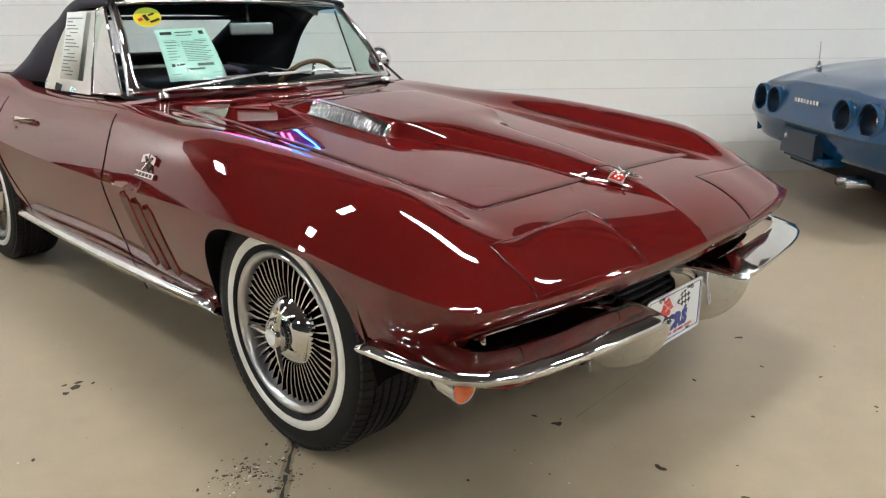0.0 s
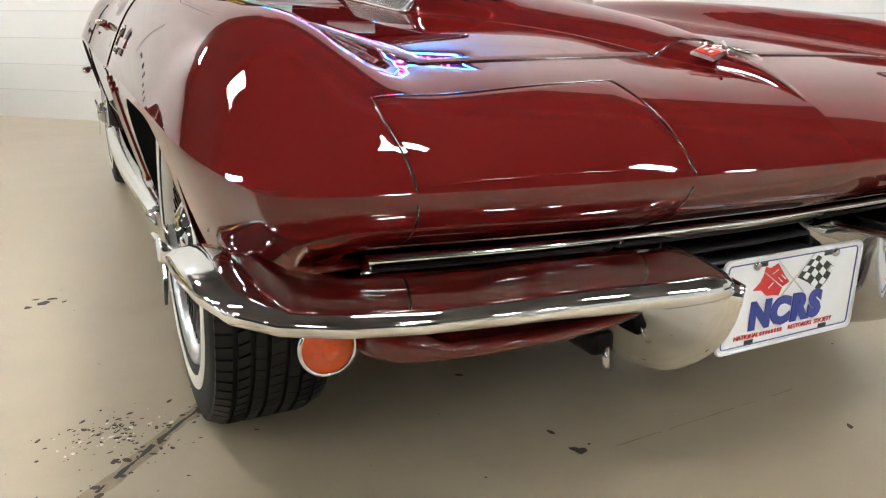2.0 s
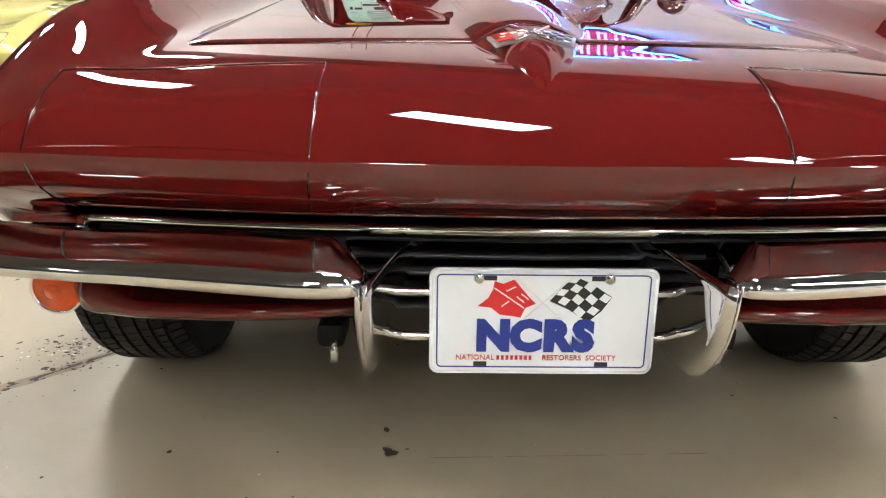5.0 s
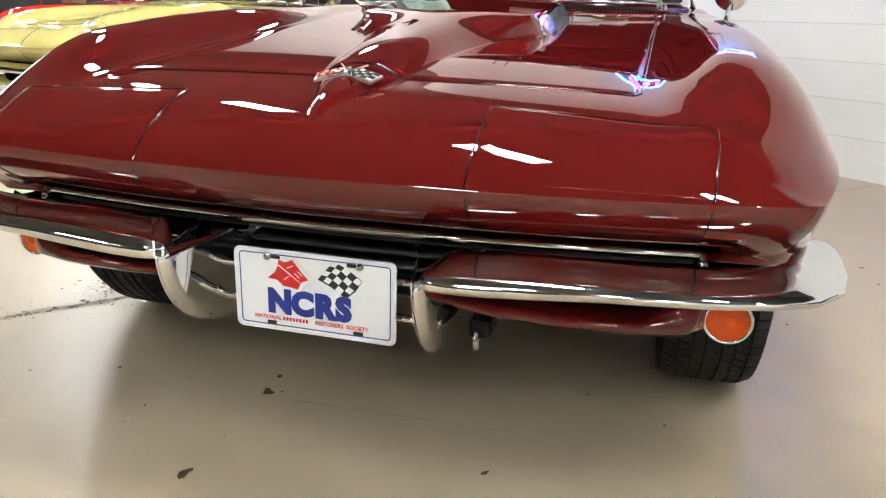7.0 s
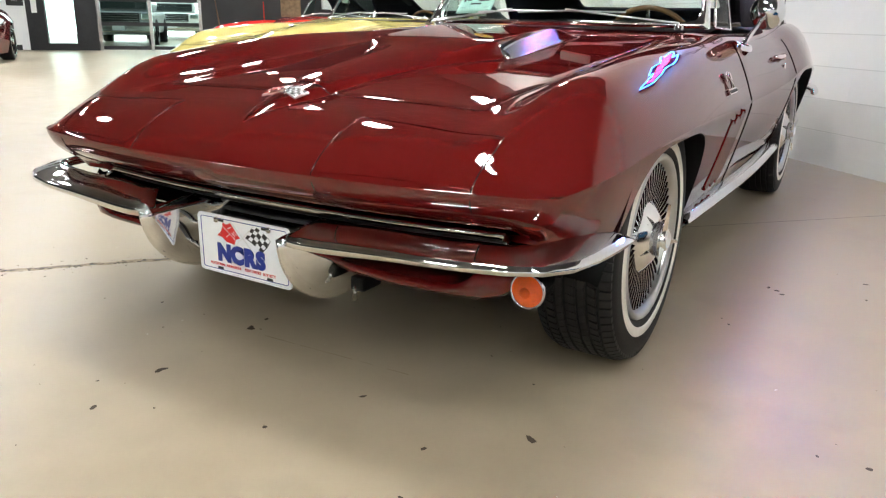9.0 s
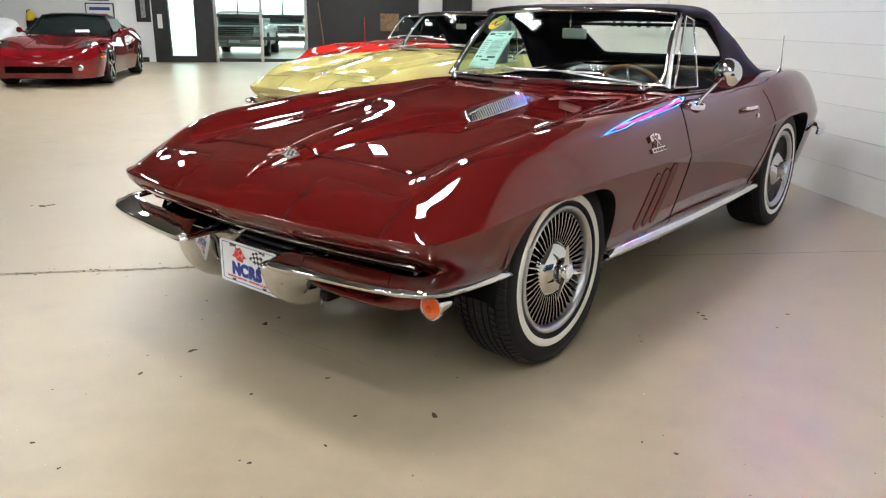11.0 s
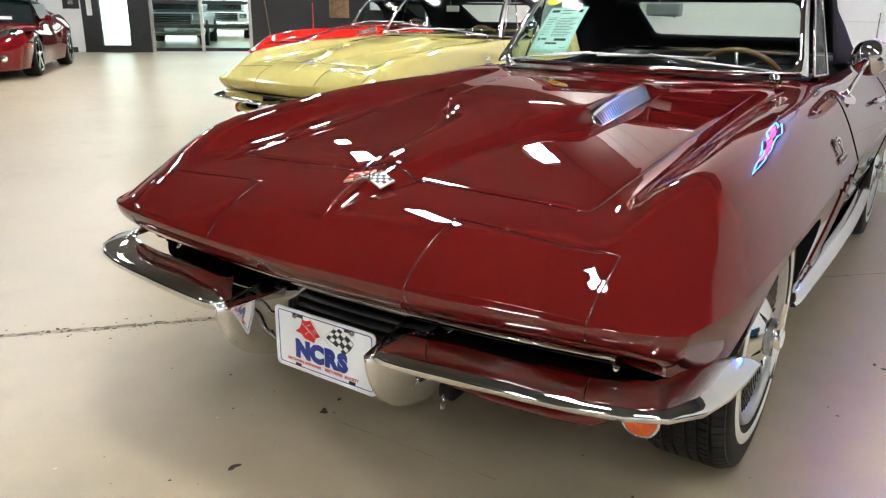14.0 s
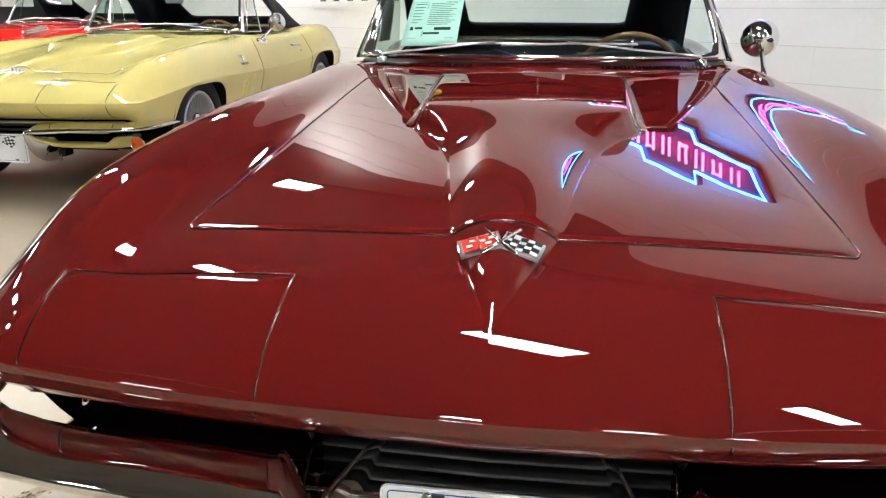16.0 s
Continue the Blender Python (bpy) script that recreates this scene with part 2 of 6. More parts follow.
def box(name, x0, x1, y0, y1, z0, z1, material, parent=None, label="", bevel=0.0):
    return part(name, box_bm(x0, x1, y0, y1, z0, z1, bevel), material, parent, label)


def sweep_pts(path, section, up=(0, 0, 1), scale=None):
    """Rings of a 2D section (out, up) carried along a path; scale: (out, up) factors per point."""
    path = [Vector(p) for p in path]
    rings = []
    for i, p in enumerate(path):
        t = (path[min(i + 1, len(path) - 1)] - path[max(i - 1, 0)]).normalized()
        a = t.cross(Vector(up))
        a = a.normalized() if a.length > 1e-5 else Vector((1, 0, 0))
        b = a.cross(t).normalized()
        so, su = scale[i] if scale else (1, 1)
        rings.append([p + a * s[0] * so + b * s[1] * su for s in section])
    return rings


def tube(name, path, r, material, parent=None, label="", segs=8, up=(0, 0, 1), radii=None):
    ring = [(math.cos(2 * math.pi * k / segs) * r, math.sin(2 * math.pi * k / segs) * r) for k in range(segs)]
    rings = sweep_pts(path, ring, up, [(q, q) for q in radii] if radii else None)
    v, f = grid_geo(rings, loop_v=True)
    n = len(v)
    f.append(tuple(range(segs)))
    f.append(tuple(n - 1 - k for k in range(segs)))
    return obj(name, mesh_of(name, v, f, material), parent, label)


def lathe(name, profile, material, parent=None, label="", segs=48, axis="X", at=(0, 0, 0), turn=None):
    """profile: (along axis, radius)."""
    P = []
    for h, r in profile:
        row = []
        for k in range(segs):
            a = 2 * math.pi * k / segs
            c, s = math.cos(a) * r, math.sin(a) * r
            row.append({"X": (h, c, s), "Y": (c, h, s), "Z": (c, s, h)}[axis])
        P.append(row)
    v, f = grid_geo(P, loop_v=True)
    v = v + np.array(at)
    return obj(name, mesh_of(name, v, f, material), parent, label)


def flat_poly(name, pts, material, parent=None, label="", thick=0.002, face_to=None):
    """A plate from an outline in order; its thickness goes away from its face, which looks towards face_to."""
    bm = bmesh.new()
    face = bm.faces.new([bm.verts.new(p) for p in pts])
    bm.normal_update()
    nrm = face.normal.copy()
    if face_to is not None and nrm.dot(Vector(face_to)) < 0:
        nrm.negate()
    ext = bmesh.ops.extrude_face_region(bm, geom=[face])
    for v in ext["geom"]:
        if isinstance(v, bmesh.types.BMVert):
            v.co -= nrm * thick
    return part(name, bm, material, parent, label)


def curve(*knots):
    """A smooth curve through (x, y) knots, flat outside them."""
    xs, ys = np.array([k[0] for k in knots], float), np.array([k[1] for k in knots], float)
    d = np.diff(ys) / np.diff(xs)
    m = np.r_[d[0], [0 if d[i] * d[i + 1] <= 0 else 2 * d[i] * d[i + 1] / (d[i] + d[i + 1]) for i in range(len(d) - 1)], d[-1]]

    def at(x):
        x = min(max(x, xs[0]), xs[-1])
        i = min(int(np.searchsorted(xs, x, "right")) - 1, len(xs) - 2)
        h = xs[i + 1] - xs[i]
        t = (x - xs[i]) / h
        return float((2 * t**3 - 3 * t**2 + 1) * ys[i] + (t**3 - 2 * t**2 + t) * h * m[i] + (-2 * t**3 + 3 * t**2) * ys[i + 1] + (t**3 - t**2) * h * m[i + 1])

    return at


def flow(*knots, sigma=0.05):
    """As curve(), but with its bends eased over sigma metres, for surfaces that mirror the room."""
    f, x0, x1 = curve(*knots), knots[0][0], knots[-1][0]
    n = 1400
    xs = np.linspace(x0, x1, n)
    ys = np.array([f(x) for x in xs])
    r = max(1, int(3 * sigma / (xs[1] - xs[0])))
    k = np.exp(-0.5 * (np.arange(-r, r + 1) * (xs[1] - xs[0]) / sigma) ** 2)
    padded = np.r_[2 * ys[0] - ys[r:0:-1], ys, 2 * ys[-1] - ys[-2:-r - 2:-1]]
    soft = np.convolve(padded, k / k.sum(), "valid")
    return lambda x: float(np.interp(x, xs, soft))


def smooth01(t):
    t = min(max(t, 0.0), 1.0)
    return t * t * t * (t * (6 * t - 15) + 10)


def words(name, text, size, material, parent, m, label="", bold=0.0):
    """Lettering as a solid mesh; m: the pose of its middle, text facing local +z."""
    cu = bpy.data.curves.new(name, "FONT")
    cu.body, cu.size, cu.align_x, cu.align_y, cu.extrude, cu.offset, cu.resolution_u = text, size, "CENTER", "CENTER", 0.0006, bold, 3
    tmp = new("lettering", cu)
    me = bpy.data.meshes.new_from_object(tmp.evaluated_get(bpy.context.evaluated_depsgraph_get()))
    bpy.data.objects.remove(tmp)
    me.materials.clear()
    me.materials.append(material)
    ob = obj(name, me, parent, label)
    ob.matrix_local = m
    return ob


# ---- the room ----
def room_box(name, s0, s1, a0, a1, z0, z1, material, parent=None, label="", bevel=0.0):
    ob = box(name, s0, s1, a0, a1, z0, z1, material, None, label, bevel)
    ob.data.transform(ROOM)
    if ROOM.determinant() < 0:
        ob.data.flip_normals()
    if parent:
        ob.parent = parent
    return ob


ground = room_box("floor", NEAR_S - 0.3, FAR_S + 25, BACK_A - 0.3, WALL_A + 0.4, -0.12, 0.0, FLOOR)
tagged(ground, "beige painted concrete showroom floor with stains and a joint", "floor", kind="structure")
wall = room_box("wall_north", NEAR_S - 0.3, FAR_S + 0.3, WALL_A + 0.0008, WALL_A + 0.25, 0.0, CEIL, MORTAR)
tagged(wall, "white painted concrete-block wall", "wall", kind="structure")
w_far_l = room_box("wall_far_left", FAR_S, FAR_S + 0.25, BACK_A, -5.12, 0, CEIL, WALL_PLAIN)
tagged(w_far_l, "plain white end wall", "wall", kind="structure")
w_head = room_box("wall_far_head", FAR_S, FAR_S + 0.25, -5.3, -1.2, 2.75, CEIL, WALL_BLACK)
tagged(w_head, "black wall above the doors", "wall", kind="structure")
w_far_r = room_box("wall_far_black", FAR_S, FAR_S + 0.25, -1.2, WALL_A, 0, CEIL, WALL_BLACK)
tagged(w_far_r, "black painted end wall", "wall", kind="structure")
w_near = room_box("wall_near", NEAR_S - 0.25, NEAR_S, BACK_A, WALL_A, 0, CEIL, WALL_PLAIN)
tagged(w_near, "plain white wall", "wall", kind="structure")
w_back = room_box("wall_back", NEAR_S - 0.25, FAR_S + 0.25, BACK_A - 0.25, BACK_A, 0, CEIL, WALL_BLACK)
tagged(w_back, "black painted wall", "wall", kind="structure")
ceil = room_box("ceiling", NEAR_S - 0.3, FAR_S + 0.3, BACK_A - 0.3, WALL_A + 0.3, CEIL, CEIL + 0.2, CEIL_DARK)
tagged(ceil, "dark unlit ceiling", "ceiling", kind="structure")

# added band out of view: ends the wall's reflection like a lower ceiling
band = room_box("wall_upper_band", NEAR_S, FAR_S, WALL_A - 0.012, WALL_A - 0.006, 3.6, CEIL, CEIL_DARK)
tagged(band, "unseen dark band added along the block wall's top for reflections", "wall", kind="structure")

# strip lights
LAMP_LEN = 1.02


def strip_light():
    t = thing("strip_light", "white fluorescent strip light hung below the dark ceiling", "ceiling light", group="strip lights")
    box("light_housing", -LAMP_LEN / 2, LAMP_LEN / 2, -0.13, 0.13, CEIL - 0.40, CEIL - 0.34, WALL_PLAIN, t)
    box("diffuser", -LAMP_LEN / 2 + 0.02, LAMP_LEN / 2 - 0.02, -0.11, 0.11, CEIL - 0.425, CEIL - 0.40, TUBE_LIGHT, t, "glowing white diffuser")
    for o in (-0.45, 0.45):
        tube("hanger", [(o, 0, CEIL - 0.34), (o, 0, CEIL)], 0.006, BLACK, t, segs=5)
    return t


lamp = strip_light()
places = [(s, -0.12) for s in (-0.05, -9.4, -6.3, -3.3, 3.5, 7.4, 10.5, 15.5)] + [(s, -4.3) for s in (-9.4, -6.3, -3.2, 5.95, 8.95, 11.95, 14.95)] + [(s, -8.6) for s in (-6.05, -0.05, 5.95, 11.95)] + [(7.0, 2.55)]
for n, (s, a) in enumerate(places):
    at = Matrix.Translation(room(s, a, 0)) @ Matrix.Rotation(ROOM_TURN, 4, "Z")
    if n == 0:
        lamp.matrix_world = at
    else:
        copy_thing(lamp, at)

# daylight yard beyond the doors; the sun stands behind the building
sun = new("sun", bpy.data.lights.new("sun", "SUN"))
sun.data.energy, sun.data.angle, sun.data.color = 3.0, math.radians(0.5), (1.0, 0.96, 0.90)
sun.matrix_world = Matrix.Translation(room(FAR_S + 6, -3, 9)) @ (-(ALONG * 0.62 + ACROSS * 0.15 - Vector((0, 0, 0.77)))).to_track_quat("Z", "Y").to_matrix().to_4x4()
yard = room_box("backdrop", FAR_S + 15.0, FAR_S + 15.1, -16, 10, -0.1, 7.5, DAYLIGHT)
tagged(yard, "bright daylit yard seen through the glazed doors", "backdrop", kind="structure")


# ---- the sports car's form (car space: nose to -y, x to the car's left, ground z = 0, front axle y = 0) ----
HALF_W = flow((-0.64, 0.80), (-0.58, 0.825), (-0.42, 0.858), (0.0, 0.876), (0.6, 0.872), (1.3, 0.862), (1.9, 0.866), (2.45, 0.886), (2.9, 0.868), (3.3, 0.79), (3.46, 0.70))
CREASE_Z = flow((-0.64, 0.565), (-0.4, 0.596), (-0.1, 0.622), (0.2, 0.628), (0.6, 0.622), (1.2, 0.616), (1.9, 0.632), (2.4, 0.690), (2.8, 0.655), (3.46, 0.60))
PEAK_Z = flow((-0.76, 0.640), (-0.64, 0.686), (-0.56, 0.714), (-0.45, 0.740), (-0.3, 0.761), (-0.1, 0.783), (0.1, 0.802), (0.4, 0.820), (0.8, 0.829), (1.15, 0.845), (1.6, 0.838), (2.0, 0.844), (2.45, 0.884), (2.8, 0.892), (3.15, 0.860), (3.46, 0.70))
HOOD_Z = flow((-0.76, 0.660), (-0.565, 0.674), (-0.42, 0.690), (0.0, 0.734), (0.5, 0.785), (0.89, 0.822), (1.15, 0.850), (2.5, 0.88), (2.9, 0.885), (3.2, 0.84), (3.46, 0.70))
NOSE_Y = curve((0, -0.757), (0.30, -0.745), (0.65, -0.700), (0.76, -0.668), (0.80, -0.640))
BULGE_W = curve((-0.65, 0.004), (-0.55, 0.04), (-0.41, 0.085), (-0.1, 0.132), (0.0, 0.158), (0.10, 0.208), (0.2, 0.264), (0.5, 0.278), (0.92, 0.28))
BULGE_H = curve((-0.65, 0.0), (-0.55, 0.016), (-0.41, 0.028), (0.0, 0.047), (0.2, 0.056), (0.55, 0.056), (0.66, 0.040), (0.78, 0.008), (0.86, 0.0))


UNDER_Y = curve((0, 0.0), (0.08, 0.001), (0.2, 0.005), (0.35, 0.014), (0.55, 0.037), (0.8, 0.088), (0.92, 0.128), (1.0, 0.158))


def peak_x(y):
    return 0.80 * HALF_W(y)


def top_z(x, y):
    """Height of the upper body at a place."""
    ax, w, zk = abs(x), HALF_W(y), CREASE_Z(y)
    zh, zp, xp = HOOD_Z(y), PEAK_Z(y), peak_x(y)
    if ax <= xp:
        k = smooth01((ax - 0.54) / (xp - 0.54)) if ax > 0.54 else 0.0
        z = zh + (zp - zh) * k + (0.006 + 0.010 * smooth01((y + 0.60) / 0.45)) * max(0.0, 1 - (ax / 0.54) ** 2)
    else:
        t = min((ax - xp) / (w - xp), 1.0)
        z = zk + (zp - zk) * (1 - t**2.2)
    front = 1 - smooth01((y + 0.722) / 0.50)
    if front > 0:
        z += front * (zk + (zh - zk) * (1 - min(1.0, ax / w) ** 5) - z)
    b = BULGE_W(y)
    if y < 0.97 and ax < b:
        back, u = smooth01((y + 0.02) / 0.24), ax / b
        boxy = 1 - 0.07 * min(1, u / 0.84) ** 2 - 0.93 * smooth01((u - 0.84) / 0.16)
        z += BULGE_H(y) * ((1 - back) * (1 - u ** 2.4) + back * boxy)
    e = y - NOSE_Y(ax)
    reach = 0.29 - 0.145 * smooth01((ax - 0.46) / 0.26)
    if e < reach:
        g = (1 - (1 - max(e, 0) / reach) ** 3) ** 0.84
        z = 0.565 + (z - 0.565) * g
    return z


def tuck(z, y):
    """How far the lower side lies inside the crease."""
    return 0.058 * max(0.0, (CREASE_Z(y) - z) / 0.26) ** 1.25


def side_x(y, z):
    """Half-width of the side at a height (above or below the crease)."""
    zk, zp, xp, w = CREASE_Z(y), PEAK_Z(y), peak_x(y), HALF_W(y)
    if z >= zk:
        return xp + (w - xp) * max(0.0, 1 - (z - zk) / (zp - zk)) ** (1 / 2.2)
    return w - tuck(z, y)


def arch_z(y):
    """Lower edge of the side: the sill, or the wheel opening."""
    for yc, half, top in ((0.0, 0.352, 0.606), (2.47, 0.36, 0.668)):
        d = abs(y - yc) / half
        if d < 1:
            return max(0.43 if y < 0 else 0.30, 0.24 + (top - 0.24) * (1 - d**4.2) ** (1 / 3.0))
    return 0.30


def surf_path(pts, n=14, lift=0.0, both=False):
    """Points laid on the upper body along a broken line of (x, y)."""
    out = []
    for (x0, y0), (x1, y1) in zip(pts, pts[1:]):
        for k in range(n):
            t = k / n
            x, y = x0 + (x1 - x0) * t, y0 + (y1 - y0) * t
            out.append((x, y, top_z(x, y) + lift))
    x, y = pts[-1]
    return out + [(x, y, top_z(x, y) + lift)]


def under_nose(x, k):
    """The face under the nose's crease: k = 0 at the crease, 1 at the grille's upper lip."""
    return (x, NOSE_Y(abs(x)) + UNDER_Y(k), 0.565 - 0.106 * k)


def panel(name, quad, material, parent, label="", nu=24, nv=24, lift=0.0025, ease=1.0):
    """A body panel laid on the upper body: quad of (x, y) corners, in order; its rim turns down."""
    a, b, c, d = (np.array(q) for q in quad)
    P = []
    for i in range(nu + 1):
        row = []
        for j in range(nv + 1):
            u, v = i / nu, 1 - (1 - j / nv) ** ease
            x, y = a * (1 - u) * (1 - v) + b * u * (1 - v) + c * u * v + d * (1 - u) * v
            rim = i in (0, nu) or j in (0, nv)
            row.append((x, y, top_z(x, y) + (lift if not rim else lift * 0.35)))
        P.append(row)
    return sheet(name, P, material, parent, label)


def wheel(parent, x_out, y, side, fine=True, clock=0.0):
    """One wheel; side: +1 or -1 along x, x_out: where the spinner ends."""
    z = 0.338
    xs = x_out - 0.032          # plane of the outer sidewall
    w = new("wheel")
    w.parent = parent
    w.matrix_local = Matrix.Translation((side * xs, y, z)) @ Matrix.Diagonal((side, 1, 1, 1))
    carcass = [(-0.195, 0.25), (-0.202, 0.29), (-0.199, 0.312), (-0.186, 0.326), (-0.165, 0.330), (-0.03, 0.330), (-0.012, 0.326), (0.0, 0.312), (0.003, 0.292), (0.003, 0.272), (0.0035, 0.266), (0.0035, 0.24), (0.001, 0.234), (-0.006, 0.226), (-0.02, 0.215)]
    lathe("tyre", carcass, RUBBER, w, "black tyre with grooved tread", segs=96)
    # tread: seven lanes of leaning blocks, the outer lanes rolled over the shoulder
    lanes = [(-0.196, -0.172, 0.327, 0.3365, 0.003), (-0.164, -0.145, 0.338, 0.338, 0.006), (-0.137, -0.120, 0.338, 0.338, -0.005), (-0.112, -0.088, 0.338, 0.338, 0.004), (-0.080, -0.063, 0.338, 0.338, -0.005), (-0.055, -0.036, 0.338, 0.338, 0.006), (-0.027, -0.003, 0.3365, 0.325, 0.003)]
    count = 84 if fine else 40
    bv, bf = [], []
    for lane, (h0, h1, r0, r1, lean) in enumerate(lanes):
        for k in range(count):
            a0 = 2 * math.pi * (k + 0.37 * lane) / count
            a1 = a0 + 2 * math.pi / count * (0.93 if 1 < lane < 5 else 0.80)
            n0 = len(bv)
            for dr in (-0.014, 0.0):
                for h, r, aa in ((h0, r0, a0), (h1, r1, a0), (h1, r1, a1), (h0, r0, a1)):
                    ang = aa + (lean / 0.338 if h == h1 else 0.0)
                    bv.append((h, (r + dr) * math.cos(ang), (r + dr) * math.sin(ang)))
            bf += [(n0 + 4, n0 + 5, n0 + 6, n0 + 7)] + [(n0 + e, n0 + (e + 1) % 4, n0 + (e + 1) % 4 + 4, n0 + e + 4) for e in range(4)]
    obj("tread", mesh_of("tread", bv, bf, TREAD, False), w, "worn grooved tread blocks")
    if fine:
        lathe("whitewall", [(0.0032, 0.240), (0.0052, 0.242), (0.0055, 0.254), (0.0050, 0.265), (0.003, 0.267)], WHITEWALL, w, "white sidewall stripe", segs=96)
    lathe("rim", [(-0.03, 0.222), (-0.004, 0.223), (0.002, 0.219), (0.001, 0.210), (-0.006, 0.204), (-0.014, 0.200), (-0.05, 0.196)], ALLOY, w, "bright alloy outer rim", segs=96)
    # black backing disc: shade behind the fins, put into its colour
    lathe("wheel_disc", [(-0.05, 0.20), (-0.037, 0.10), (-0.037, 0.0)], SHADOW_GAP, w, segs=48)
    pts = [(-0.034, 0.198), (-0.016, 0.198), (-0.014, 0.15), (-0.020, 0.085), (-0.036, 0.085)]
    fv = [(h, r, sg * 0.0019 * r / 0.15) for sg in (1, -1) for h, r in pts]
    ff = [(0, 1, 2, 3, 4), (9, 8, 7, 6, 5)] + [(i, i + 5, (i + 1) % 5 + 5, (i + 1) % 5) for i in range(5)]
    if fine:
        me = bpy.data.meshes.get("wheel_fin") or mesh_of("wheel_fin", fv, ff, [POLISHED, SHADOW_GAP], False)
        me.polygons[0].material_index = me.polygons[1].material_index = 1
        for k in range(48):
            fin = new("fin", me)
            fin.parent = w
            fin.matrix_local = Matrix.Rotation(2 * math.pi * k / 48, 4, "X")
    else:
        av, af = [], []
        for k in range(48):
            m = Matrix.Rotation(2 * math.pi * k / 48, 3, "X")
            af += [tuple(len(av) + q for q in f) for f in ff]
            av += [m @ Vector(v) for v in fv]
        obj("fin_ring", mesh_of("fin_ring", av, af, ALLOY, False), w, "ring of thin radial fins", kind="stuff")
    lathe("hub_cone", [(-0.036, 0.104), (-0.022, 0.102), (0.004, 0.060), (0.008, 0.050), (0.008, 0.0)], CHROME, w, "polished hub cone", segs=48)
    lathe("ribbed_collar", [(0.002, 0.047)] + [(0.005 + 0.0025 * i, 0.047 if i % 2 else 0.043) for i in range(8)] + [(0.026, 0.030)], STEEL, w, segs=40)
    bm = bmesh.new()
    for k in range(3):
        m = Matrix.Rotation(2 * math.pi * k / 3 + math.radians(clock), 4, "X")
        pts = [(0.024, 0.020, 0.014), (0.030, 0.060, 0.0095), (0.036, 0.104, 0.003), (0.036, 0.104, -0.003), (0.030, 0.060, -0.0095), (0.024, 0.020, -0.014)]
        f0 = [bm.verts.new(m @ Vector(p)) for p in pts]
        f1 = [bm.verts.new(m @ Vector((p[0] + 0.010 - 0.05 * (p[1] - 0.02), p[1], p[2] * 0.35))) for p in pts]
        bm.faces.new(f0[::-1])
        bm.faces.new(f1)
        for i in range(6):
            bm.faces.new((f0[i], f0[(i + 1) % 6], f1[(i + 1) % 6], f1[i]))
    part("knock_off_spinner", bm, CHROME, w, "three-winged chrome knock-off spinner")
    lathe("cap", [(0.024, 0.032), (0.034, 0.031), (0.038, 0.024), (0.040, 0.0)], CHROME, w, segs=32)
    lathe("medallion", [(0.0385, 0.022), (0.0412, 0.018), (0.0414, 0.0)], PLATE_WHITE, w, segs=24)
    return w


